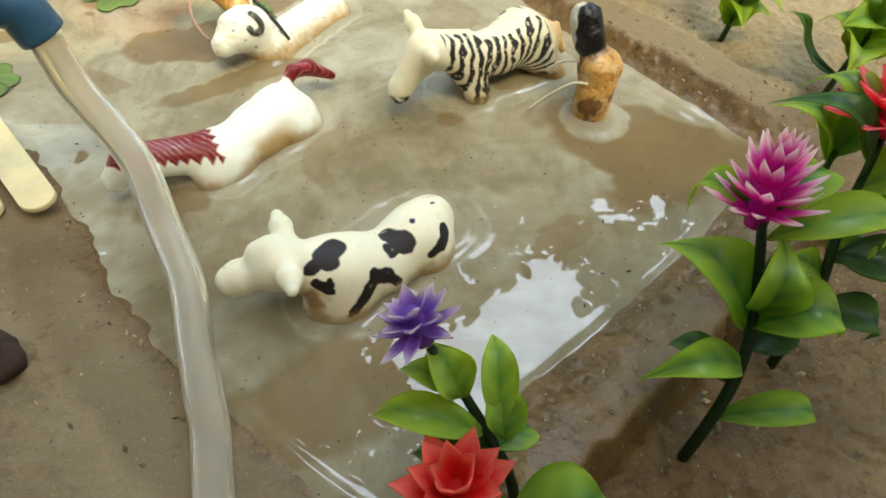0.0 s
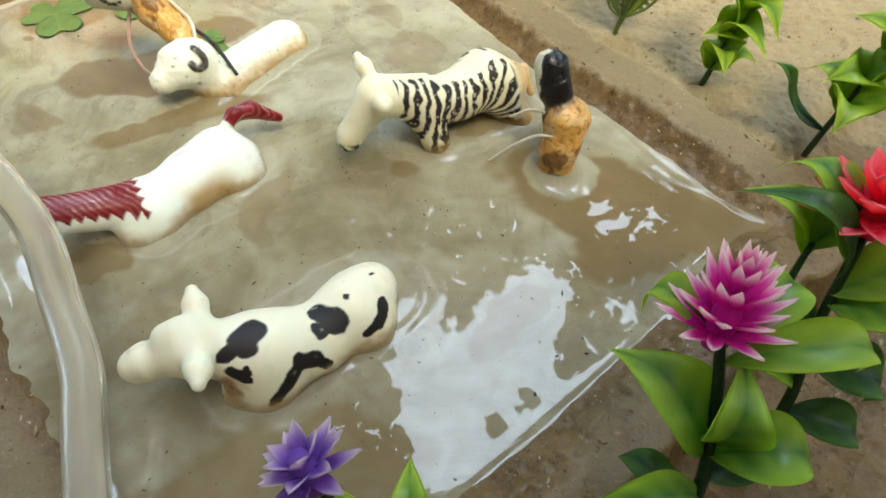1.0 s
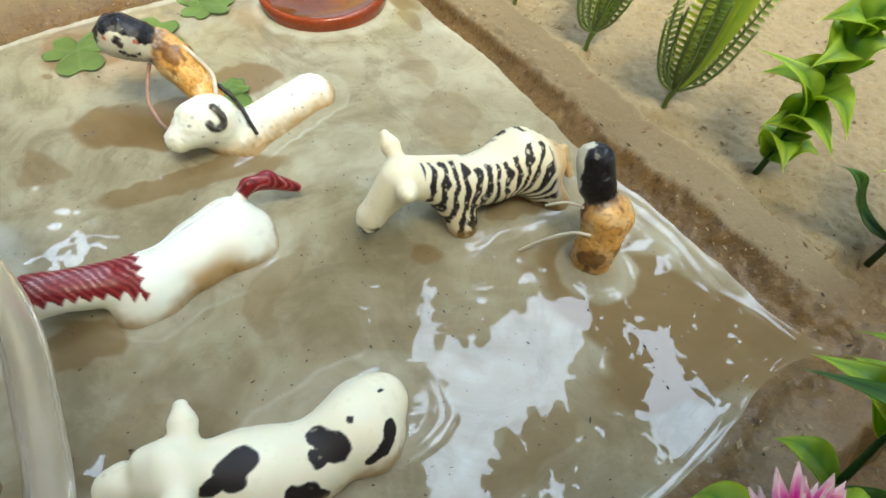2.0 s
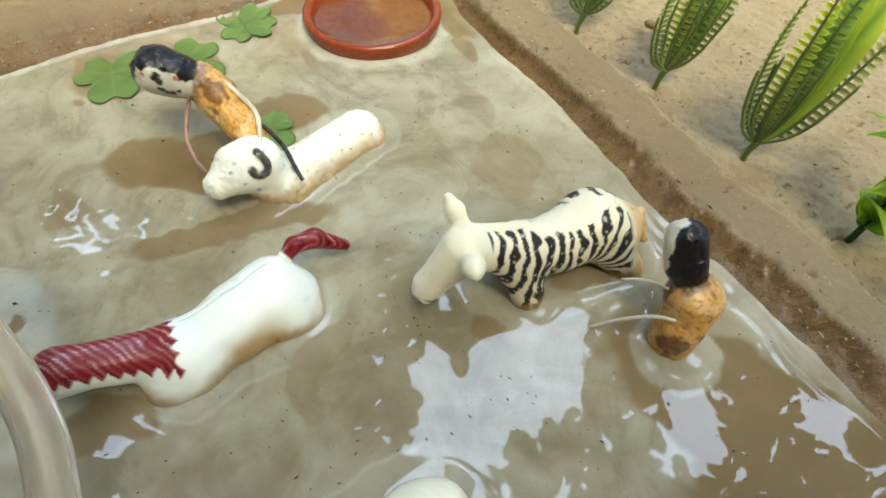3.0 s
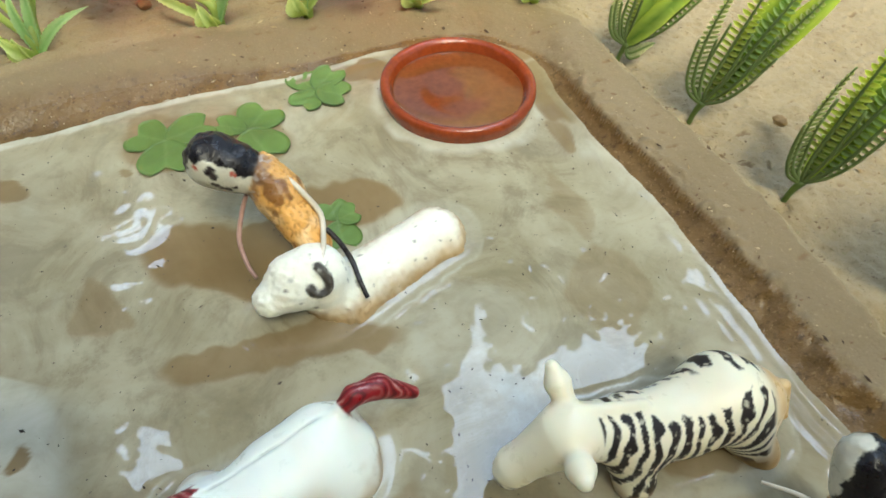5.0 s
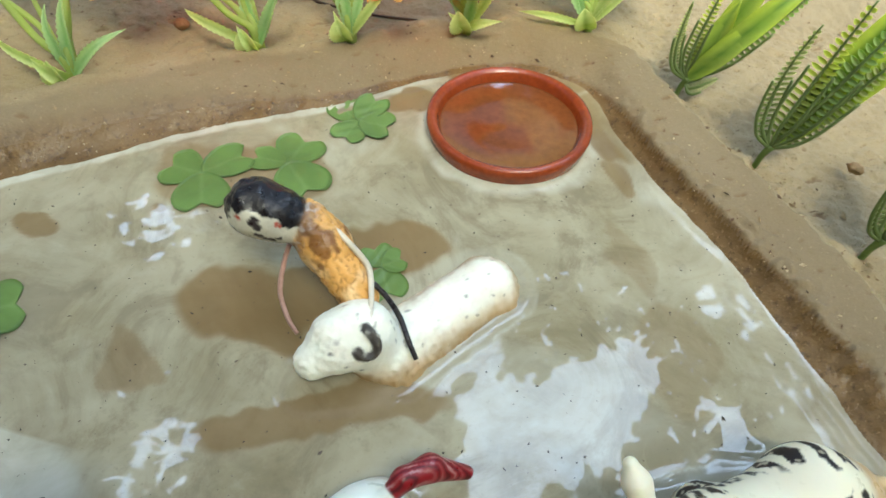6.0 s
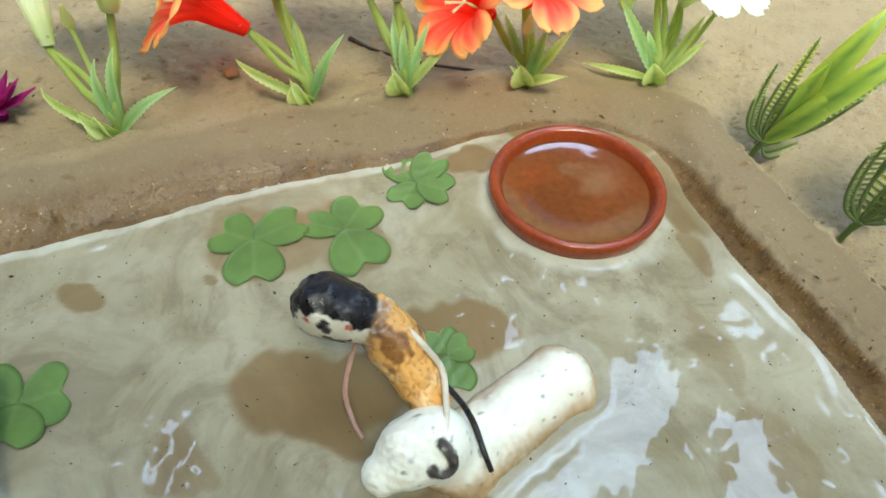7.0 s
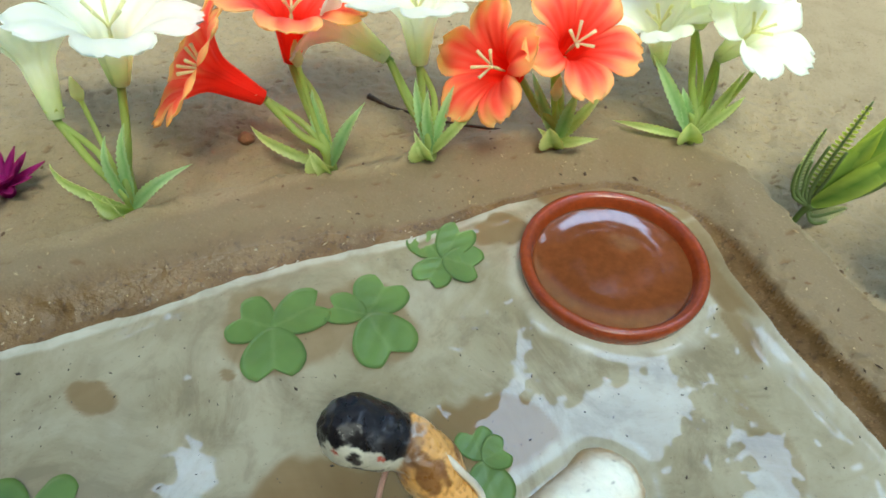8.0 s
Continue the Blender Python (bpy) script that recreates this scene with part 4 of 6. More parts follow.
def zebra_paint(vs):
    ax, axn = V(0.006, 0.2245, 0.0), unit(V(0.03, 0.015, 0.0))
    sidev = V(0.447, -0.894, 0.0)
    u, sd = (vs - ax) @ axn, (vs - ax) @ sidev
    wv = 0.0008 * wobble(vs, 330, 2.0) + 0.0018 * wobble(vs, 140, 4.0)
    fan = np.where(u < 0.018, u - 0.22 * np.clip(vs[:, 2] - 0.011, -0.02, 0.02) * ease(u, 0.018, 0.012), 0.018 + 0.0155 * np.arctan2(u - 0.018, vs[:, 2] - 0.003))
    s = np.sin(2 * math.pi * (fan + 1.3 * wv) / 0.0039)
    thin = -0.15 + 0.45 * wobble(vs, 170, 6.0) - 0.3 * np.exp(-((u - 0.006) / 0.004) ** 2)
    m = ease(s, thin, thin + 0.25)
    m = m * (1 - 0.55 * ease(wobble(vs, 800, 7.0), 0.3, 0.5))
    knot = np.exp(-((u - 0.0045) / 0.0035) ** 2) * ease(np.sin(2 * math.pi * (u + 0.35 * (vs[:, 2] - 0.012) + 2.5 * wv) / 0.0022), 0.1, 0.4) * ease(wobble(vs, 260, 31.0), -0.3, 0.0)
    m = np.maximum(m, ease(knot, 0.35, 0.6))
    m = m * ease(u, -0.0105, -0.0098) * ease(u, 0.0355, 0.0335)
    top = 0.0026 + 0.0024 * wobble(vs, 420, 6.0) - 0.0022 * ease(u, 0.02, 0.027) - 0.0028 * ease(u, 0.006, 0.001)
    top = top + 0.004 * (sd < 0) * ease(u, 0.037, 0.031)
    m = m * ease(np.abs(sd), top, top + 0.0008)
    m = m * ease(vs[:, 2] + 0.25 * (u - 0.01) * (u > 0.01), 0.0005, 0.002)
    leg = ease(np.sin(2 * math.pi * (vs[:, 2] * 0.9 + u * 0.4) / 0.003), 0.0, 0.4) * ease(vs[:, 2], 0.0085, 0.0065) * ease(np.abs(u - 0.007), 0.007, 0.005)
    m = np.maximum(m, leg * ease(sd, 0.002, 0.004))
    muzzle = ease(vs[:, 2], 0.0105, 0.0085) * ease(u, -0.0125, -0.015) * ease(sd, 0.0005, 0.0025) * ease(wobble(vs, 500, 9.0), -0.3, 0.1)
    eye = ease(np.linalg.norm(vs - V(-0.0115, 0.2092, 0.0165), axis=1), 0.0006, 0.0003)
    m = np.maximum(np.maximum(m, muzzle), eye)
    rump = ease(u, 0.033, 0.038)[:, None]
    cream = CREAM * V(0.92, 0.92, 0.92)
    c = cream + (V(0.55, 0.36, 0.16) - cream) * rump * 0.85
    c = c + (V(0.55, 0.36, 0.16) - c) * ease(vs[:, 2], 0.005, 0.0)[:, None] * 0.6
    return c + (BLACK - c) * m[:, None]


toy("toy_zebra", ZEBRA, (-0.026, 0.2, -0.019), (0.052, 0.258, 0.034), 0.0004, zebra_paint, TOY, "cream plastic toy zebra with black stripes, standing in the pond", "toy zebra")


# ---- two dolls made of peanuts with thread arms ----
def doll(name, body, head, threads, face, label, step=0.0005):
    segs = list(body) + [head]
    fn = solids(segs, 0.003)
    pts = np.array([q for s in segs for q in s[:2]])
    vs, fs = skin(fn, pts.min(0) - 0.012, pts.max(0) + 0.012, step)
    dh = seg_dist(vs, *head[:2]) - head[2]
    isb = np.ones(len(vs))
    for s in body:
        isb = np.minimum(isb, seg_dist(vs, *s[:2]) - s[2])
    net = np.abs(wobble(vs, 420, 1.0)) + 0.6 * np.abs(wobble(vs, 900, 4.0))
    bodyish = ease(isb, 0.0012, 0.0) * ease(isb - dh, 0.001, -0.001)
    ctr = np.array([np.array(s[:2]).mean(0) for s in body]).mean(0)
    out = vs - ctr
    vs2 = vs + out / np.linalg.norm(out, axis=1)[:, None] * (bodyish * (0.0009 * (net - 0.35) + 0.0005 * wobble(vs, 230, 23.0)) + ease(dh, 0.0006, 0.0) * (1 - bodyish) * (0.0009 * wobble(vs, 260, 33.0) + 0.0004 * wobble(vs, 700, 35.0)))[:, None]
    c = V(0.8, 0.43, 0.12) + (V(0.92, 0.68, 0.36) - V(0.8, 0.43, 0.12)) * ease(wobble(vs, 200, 19.0), 0.0, 0.5)[:, None] * 0.6
    c = c + (V(0.34, 0.13, 0.02) - c) * ease(net, 0.3, 0.02)[:, None] * 0.7
    blot = ease(wobble(vs, 160, 8.0) + 0.25 * wobble(vs, 500, 28.0), 0.27, 0.4)[:, None] * 0.8
    c = c + (V(0.15, 0.05, 0.012) - c) * blot
    fuzz = (ease(dh, 0.0045, 0.001) * ease(wobble(vs, 380, 15.0), -0.25, 0.1))[:, None]
    c = c + (V(0.24, 0.13, 0.07) - c) * fuzz * 0.8
    c = c + (V(0.5, 0.46, 0.42) - c) * fuzz * ease(wobble(vs, 700, 17.0), 0.1, 0.3)[:, None] * 0.8
    hd = ease(dh - isb, 0.0006, -0.0006) * ease(dh, 0.0012, 0.0004)
    hair = V(0.009, 0.007, 0.008) + V(0.25, 0.25, 0.26) * ((ease(wobble(vs, 260, 12.0), 0.3, 0.55) * 0.3 + ease(wobble(vs, 900, 13.0), 0.35, 0.5) * 0.25) * ease(wobble(vs, 120, 14.0), -0.1, 0.3))[:, None]
    fc, fr, marks = face
    skinm = ease(seg_dist(vs, fc[0], fc[1]) + 0.0022 * wobble(vs, 260, 2.0) + 0.0008 * wobble(vs, 700, 2.0), fr * 1.04, fr * 0.96)[:, None]
    hc = hair + (V(0.74, 0.7, 0.55) - hair) * skinm
    for mc, mr, col in marks:
        k = ease(np.linalg.norm(vs - V(*mc), axis=1) + 0.0003 * wobble(vs, 900), mr * 1.3, mr * 0.95)[:, None] * skinm
        hc = hc + (V(*col) - hc) * k
    c = c + (hc - c) * hd[:, None]
    at = (float(vs[:, 0].mean()), float(vs[:, 1].mean()), float(vs[:, 2].min()))
    return single(name, join((vs2, fs, c), *[rod(path, [r, r * 1.1, r * 0.9], col, 8, 30) for path, r, col in threads]), SHELL, at, label, "doll")


DARK, BLUSH, STRING = (0.03, 0.02, 0.02), (0.55, 0.12, 0.08), (0.8, 0.72, 0.56)
doll("peanut_doll", [((0.0512, 0.2095, -0.009), (0.0513, 0.2092, 0.005), 0.006, 0.0064), ((0.0522, 0.2105, 0.01), (0.0528, 0.2132, 0.0155), 0.0062, 0.0079)],
     ((0.0482, 0.2172, 0.0248), (0.0468, 0.2206, 0.0302), 0.0055, 0.0055),
     [([(0.0475, 0.2065, 0.0145), (0.0425, 0.2075, 0.014), (0.036, 0.2095, 0.008), (0.0285, 0.211, -0.0005)], 0.0005, STRING),
      ([(0.0455, 0.2135, 0.0185), (0.041, 0.217, 0.0165), (0.036, 0.2205, 0.011)], 0.00045, STRING)],
     (((0.0405, 0.2195, 0.0255), (0.0412, 0.2235, 0.0335)), 0.0046, []), "peanut shell doll with black painted hair standing in the pond")
doll("peanut_doll", [((-0.0925, 0.2675, 0.026), (-0.089, 0.266, 0.0235), 0.0058, 0.0062), ((-0.087, 0.2648, 0.0215), (-0.079, 0.2597, 0.015), 0.0062, 0.0048), ((-0.0775, 0.2592, 0.012), (-0.0755, 0.262, -0.014), 0.0044, 0.004)],
     ((-0.104, 0.2651, 0.0314), (-0.0998, 0.266, 0.0294), 0.0072, 0.0069),
     [([(-0.0965, 0.2635, 0.0225), (-0.0972, 0.2605, 0.019), (-0.0968, 0.255, 0.0137), (-0.0935, 0.2505, 0.0095), (-0.0902, 0.2479, 0.0078)], 0.0006, (0.5, 0.3, 0.24)),
      ([(-0.0866, 0.267, 0.0285), (-0.082, 0.2652, 0.0262), (-0.0768, 0.264, 0.0198), (-0.0738, 0.2575, 0.0185), (-0.0717, 0.2505, 0.0185)], 0.00075, STRING),
      ([(-0.0746, 0.2614, 0.0172), (-0.0704, 0.2598, 0.0142), (-0.0666, 0.2575, 0.0102), (-0.0631, 0.2527, 0.0088), (-0.0603, 0.2498, 0.0062)], 0.0007, (0.02, 0.015, 0.015))],
     (((-0.1042, 0.2575, 0.0305), (-0.0945, 0.2607, 0.0255)), 0.0058, [((-0.1023, 0.2588, 0.0335), 0.0008, DARK), ((-0.1013, 0.2589, 0.0342), 0.0007, DARK), ((-0.1012, 0.2588, 0.0325), 0.0009, DARK), ((-0.1018, 0.2588, 0.0302), 0.0007, DARK), ((-0.1008, 0.2589, 0.0294), 0.0008, DARK), ((-0.0997, 0.2594, 0.0281), 0.0008, DARK), ((-0.0984, 0.2596, 0.028), 0.0008, DARK), ((-0.0968, 0.2598, 0.0285), 0.0007, DARK), ((-0.1052, 0.2585, 0.0343), 0.0006, BLUSH), ((-0.0971, 0.2606, 0.0325), 0.0006, BLUSH), ((-0.0963, 0.2608, 0.032), 0.0004, BLUSH)]),
     "peanut shell doll with black painted hair leaning on the ram")

# ---- clay saucer ----
def lathe(profile, n, col):
    vs, fs = [], []
    for r, z in profile:
        for k in range(n):
            a = 2 * math.pi * k / n
            vs.append((r * math.cos(a), r * math.sin(a), z))
    for i in range(len(profile) - 1):
        for k in range(n):
            fs.append((i * n + k, i * n + (k + 1) % n, (i + 1) * n + (k + 1) % n, (i + 1) * n + k))
    return np.array(vs), fs, np.broadcast_to(V(*col), (len(vs), 3))


def moved(geo, m):
    v, f, c = geo
    v = np.asarray(v)
    mm = np.array(m)
    return v @ mm[:3, :3].T + mm[:3, 3], f, c


SAUCER_AT = (-0.0545, 0.349, -0.0135)
saucer = thing("clay_saucer", SAUCER_AT, "round reddish terracotta saucer filled with water, standing in the pond", "saucer")
tilt = pose(-0.0545, 0.349, 0.0, 0.5, -1.0, 0)
part("dish", moved(lathe([(0.0, -0.0135), (0.017, -0.0135), (0.023, -0.011), (0.0276, -0.001), (0.0284, 0.003), (0.0287, 0.0046), (0.0284, 0.0062), (0.0272, 0.0069), (0.0258, 0.0064), (0.0249, 0.0048),
                        (0.0238, 0.001), (0.0222, -0.002), (0.019, -0.0035), (0.0, -0.0036)], 72, (1, 1, 1)), tilt), TERRACOTTA, saucer)
part("water", moved(lathe([(0.0, 0.0022), (0.012, 0.0022), (0.0236, 0.0022), (0.0243, 0.0026), (0.0236, 0.0008), (0.0, 0.0006)], 64, (1, 1, 1)), tilt), DISH_WATER, saucer, "still water tinted brown by the clay")


# ---- floating clover ----
def leaflet(c, ang, ln, wd, z=0.0012, notch=0.24, lift=0.0):
    """A heart-shaped leaflet from the middle c outwards."""
    rings, n = 6, 28
    vs, cols, fs = [], [], []
    e, sd = V(math.cos(ang), math.sin(ang), 0), V(-math.sin(ang), math.cos(ang), 0)
    for i in range(rings + 1):
        q = i / rings
        for k in range(n):
            a = 2 * math.pi * k / n
            u = 0.5 - 0.5 * math.cos(a)
            across = math.sin(a) * (0.6 + 0.4 * u)
            u2 = u - notch * max(0.0, u - 0.55) / 0.45 * max(0.0, 1 - abs(across) * 2.2)
            pu, pa = 0.45 + (u2 - 0.45) * q, across * q
            p = V(*c, 0) + e * (ln * pu) + sd * (wd * 0.57 * pa)
            p[2] = z + 0.0005 * abs(pa) + lift * pu + 0.00014 * math.sin(15 * pu + 9 * pa)
            vs.append(p)
            vein = 0.25 if abs(pa) < 0.06 else 0.0
            cols.append(V(0.15, 0.245, 0.06) * (0.85 + 0.3 * pu) + V(0.12, 0.13, 0.07) * vein)
    for i in range(rings):
        for k in range(n):
            fs.append((i * n + k, i * n + (k + 1) % n, (i + 1) * n + (k + 1) % n, (i + 1) * n + k))
    m = len(vs)
    low = np.array(vs) - V(0, 0, 0.00012)
    fs += [tuple(m + i for i in q[::-1]) for q in fs]
    for k in range(n):
        a, b = rings * n + k, rings * n + (k + 1) % n
        fs.append((a, m + a, m + b, b))
    return np.vstack([vs, low]), fs, np.vstack([cols, cols])


def clover(c, leaflets, label):
    t = thing("clover_leaf", (c[0], c[1], 0.001), label, "clover", "floating clover leaves")
    for k, (ang, ln, wd, lift) in enumerate(leaflets):
        part("leaflet", leaflet(c, radians(ang), ln * 1.07, wd * 1.08, 0.0003 + 0.0002 * k, lift=lift), CLOVER, t)
    return t


clover((-0.1445, 0.2985), [(178, 0.0125, 0.0165, 0), (52, 0.0165, 0.0155, 0.0), (-62, 0.0165, 0.0175, 0)], "green clover leaf of broad heart-shaped leaflets floating on the scum")
clover((-0.1205, 0.3105), [(82, 0.0135, 0.0175, 0.0005), (182, 0.0125, 0.011, 0), (-42, 0.0175, 0.0185, 0)], "green clover leaf floating beside another on the pond")
clover((-0.1055, 0.3372), [(145, 0.0135, 0.0125, 0), (78, 0.0145, 0.0125, 0.001), (-100, 0.0115, 0.0125, 0), (-2, 0.0125, 0.0145, 0)], "small green clover leaf floating near the clay saucer")
clover((-0.0785, 0.2785), [(125, 0.0085, 0.01, 0), (-60, 0.0115, 0.012, 0), (40, 0.007, 0.009, 0.001)], "small green clover leaf floating behind the toy ram")
clover((-0.174, 0.2345), [(40, 0.0115, 0.018, 0), (180, 0.014, 0.016, 0), (-70, 0.0115, 0.017, 0)], "bright green rounded leaf floating half sunk in scum")


# ---- plastic ferns ----
def frond(base, tip, width, normal, arch, dark, light, bow=(0, 0, 0)):
    """A comb-like frond: midrib, blunt leaflets, and a border that ties the leaflets near the foot."""
    base, tip, normal = (np.asarray(a, float) for a in (base, tip, normal))
    d = tip - base
    ln = np.linalg.norm(d)
    side = unit(np.cross(d, normal))
    nrm = unit(np.cross(side, d))
    def at(s, v):
        w = width * 0.5 * (1 - (1 - min(1.0, s / 0.3)) ** 2) * (1 - 0.75 * max(0.0, s - 0.55) / 0.45)
        c = base + d * s + nrm * (arch * ln * (3.4 * s * (1 - s) - 0.9 * max(0.0, s - 0.7) ** 2))
        return c + V(*bow) * math.sin(math.pi * s ** 0.5) + nrm * (0.3 * w * abs(v)) + side * (w * v)
    geos = [rod([at(s, 0) for s in np.linspace(0, 1, 8)], [0.0008, 0.0006, 0.0003], dark, 6, 20)]
    for sgn in (-1, 1):
        geos.append(rod([at(s, sgn) for s in np.linspace(0.0, 0.55, 7)], [0.0006, 0.0006, 0.0005], dark, 5, 16))
    n, leaflets = 23, []
    for i in range(2, n):
        s = i / n * 0.97
        k = min(1.0, s * 1.5)
        col = V(*dark) + (V(*light) - V(*dark)) * k
        for sgn in (-1, 1):
            a, b = at(s, 0.02 * sgn), at(min(1.0, s + 0.02), sgn * 1.06)
            leaflets.append(blade(a, b, ln * 0.027, nrm, 0.03, 0.1, lambda q, v, c=col: c * (0.8 + 0.35 * q), 0.22, 4, 2, thick=0.0003))
    return join(*geos), leaflets


FERN_DARK, FERN_LIGHT = (0.22, 0.29, 0.11), (0.54, 0.6, 0.27)


def fern(at, fronds, straps, label):
    """fronds and straps: tip, width and arch, from the top of the short stem."""
    t = thing("plastic_fern", at, label, "fern", "ferns along the bank")
    b = V(*at)
    top = b + V(0.0015, 0.0008, 0.0075)
    part("stem", rod([b - V(0, 0, 0.003), b + V(0.0005, 0.0004, 0.004), top + V(0.0005, 0, 0.001)], [0.001, 0.001, 0.0014], (0.17, 0.24, 0.07), 8, 8), LEAF, t)
    mean = np.mean([V(*f[0]) for f in fronds], axis=0)
    for k, (tip, w, arch) in enumerate(fronds):
        bow = 0.24 * (V(*tip) - mean) * V(1, 1, 0.5)
        tip = b + V(*tip)
        out = unit((tip - top) * V(1, 1, 0) + V(0.001, -0.004, 0))
        ribs, leaflets = frond(top, tip, w * 1.25, unit(V(-0.2, -0.9, 0.5) - 0.6 * out), arch, FERN_DARK, [FERN_LIGHT, (0.66, 0.74, 0.16), (0.4, 0.55, 0.18)][k % 3], bow)
        fr = part("frond", ribs, LEAF, t)
        for g in leaflets:
            part("leaflet", g, LEAF, fr)
    for tip, w, arch in straps:
        part("strap_leaf", blade(top, b + V(*tip), w, (-0.3, -0.9, 0.4), arch, 0.3, two_tone((0.2, 0.36, 0.06), (0.7, 0.8, 0.16)), 0.7, 14, 4, curl=0.25), LEAF, t, "bright green smooth leaf")
    return t


fern((0.004, 0.39, -0.002), [((-0.006, 0.004, 0.036), 0.0034, -0.06), ((0.004, 0.01, 0.044), 0.004, 0.03), ((0.034, 0.012, 0.044), 0.0042, 0.05), ((0.012, 0.0, 0.011), 0.004, 0.12)],
     [((0.022, 0.016, 0.06), 0.0085, 0.05), ((0.036, 0.014, 0.054), 0.008, 0.1), ((0.009, 0.004, 0.04), 0.0075, -0.05), ((0.022, 0.006, 0.036), 0.0075, 0.12)], "dark green plastic fern with broad leaves, planted in the clay")
fern((0.0318, 0.359, -0.002), [((-0.002, 0.006, 0.05), 0.005, -0.1), ((0.01, 0.01, 0.058), 0.0065, 0.0), ((0.022, 0.01, 0.06), 0.0065, 0.05), ((0.026, 0.007, 0.05), 0.0055, 0.04)],
     [((0.024, 0.016, 0.068), 0.009, 0.02), ((0.036, 0.012, 0.062), 0.0085, 0.03)], "green openwork plastic fern planted beside the clay rim")
fern((0.0614, 0.325, -0.002), [((-0.004, 0.002, 0.05), 0.005, -0.08), ((0.006, 0.008, 0.06), 0.0065, 0.0), ((0.018, 0.008, 0.062), 0.0065, 0.04), ((0.024, 0.008, 0.055), 0.0055, 0.04)],
     [((0.022, 0.014, 0.07), 0.0095, 0.02), ((0.012, 0.014, 0.066), 0.008, 0.02)], "green openwork plastic fern planted beside the clay rim")
fern((0.0883, 0.288, -0.002), [((-0.006, 0.004, 0.06), 0.0055, -0.08), ((0.003, 0.005, 0.066), 0.007, 0.0), ((0.013, 0.01, 0.07), 0.0065, 0.03), ((0.03, 0.007, 0.059), 0.006, 0.04)],
     [((0.016, 0.014, 0.074), 0.011, 0.02), ((0.026, 0.014, 0.07), 0.0105, 0.03)], "tall green openwork plastic fern planted beside the clay rim")


# ---- leafy plants on the right bank ----
GREEN = two_tone((0.07, 0.23, 0.035), (0.47, 0.66, 0.09))
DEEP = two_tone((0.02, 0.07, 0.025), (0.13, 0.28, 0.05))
LIME = two_tone((0.14, 0.33, 0.035), (0.55, 0.7, 0.1))


def leafy(name, at, stems, leaves, label, category, group=""):
    """stems: point lists; leaves: base, tip, width, arch and tint."""
    t = thing(name, at, label, category, group)
    for pts, r, col in stems:
        part("stem", rod(pts, [r, r * 0.8, r * 0.6], col, 8, 16), LEAF, t)
    for base, tip, w, arch, tint in leaves:
        part("leaf", blade(base, tip, w * 0.8, (0, -0.2, 1.0), arch * 1.5, 0.34, tint, 0.95, 20, 8, wave=0.08, peak=0.46, curl=1.1), LEAF, t)
    return t


STEM = (0.05, 0.12, 0.03)
def whorls(stem, seed, at=(0.22, 0.42, 0.62, 0.82, 1.0), length=0.017, width=0.018):
    """Leaves in threes that clasp the stem and arch outwards."""
    rg = random.Random(seed)
    pts, out = spline(stem, 41), []
    for k, s in enumerate(at):
        b = pts[int(40 * s)]
        for j in range(3):
            a = 2.1 * j + 1.3 * k + rg.uniform(-0.4, 0.4)
            ln = length * rg.uniform(0.8, 1.2)
            d = unit(V(math.cos(a), math.sin(a), rg.uniform(0.4, 1.5))) * ln
            out.append((tuple(b), tuple(b + d), width * rg.uniform(0.8, 1.15), rg.uniform(0.1, 0.2), LIME))
    return out


BANK_STEM = [(0.1155, 0.2545, -0.004), (0.119, 0.257, 0.01), (0.124, 0.262, 0.028), (0.13, 0.267, 0.046)]
leafy("plastic_leaf_plant", (0.1155, 0.2545, -0.001), [(BANK_STEM, 0.0012, STEM)], whorls(BANK_STEM, 3) + [((0.119, 0.258, 0.014), (0.109, 0.262, 0.046), 0.012, 0.12, LIME)],
      "small green plastic leaf plant standing in the clay bank", "plant", "leafy plants on the bank")
DARK_STEM = [(0.143, 0.2175, -0.005), (0.147, 0.22, 0.01), (0.153, 0.224, 0.024), (0.158, 0.228, 0.04)]
leafy("plastic_leaf_plant", (0.143, 0.2175, -0.002), [(DARK_STEM, 0.0012, (0.06, 0.09, 0.03))],
      whorls(DARK_STEM, 8, (0.4, 0.6, 0.8, 1.0), 0.018) + [((0.145, 0.2185, 0.006), (0.129, 0.2225, 0.037), 0.009, -0.18, DEEP)],
      "green plastic leaf plant with a dark curled leaf", "plant", "leafy plants on the bank")


# ---- spiky flowers near the front bank ----
def burst(centre, up, rings, tint, label, parent):
    """A head of pointed petals in rings: count, length, spread, width, height."""
    up = unit(up)
    a = unit(np.cross(up, V(0.3, 1, 0.1)))
    b = np.cross(up, a)
    head = part("flower", rod([V(*centre) - up * 0.004, V(*centre) + up * (0.003 + 0.5 * rings[-1][4])], [0.0022, 0.0026, 0.0016], tint(0.0, 0.0), 8, 6), PETAL, parent, label)
    rg = random.Random(5)
    for n, ln, spread, w, h in rings:
        for k in range(n):
            th = 2 * math.pi * (k + rg.random() * 0.35) / n
            dirn = unit((math.cos(th) * a + math.sin(th) * b) * math.sin(spread) + up * math.cos(spread + rg.uniform(-0.1, 0.1)))
            base = V(*centre) + up * h
            part("petal", blade(base, base + dirn * ln * rg.uniform(0.88, 1.08), w, up + 0.001, -0.06, 0.5, tint, 0.8, 8, 4), PETAL, head)
    return head


def fade(inner, outer, at=0.6):
    i, o = V(*inner), V(*outer)
    return lambda s, v: i + (o - i) * float(ease(s + 0.12 * abs(v), at, 0.98))


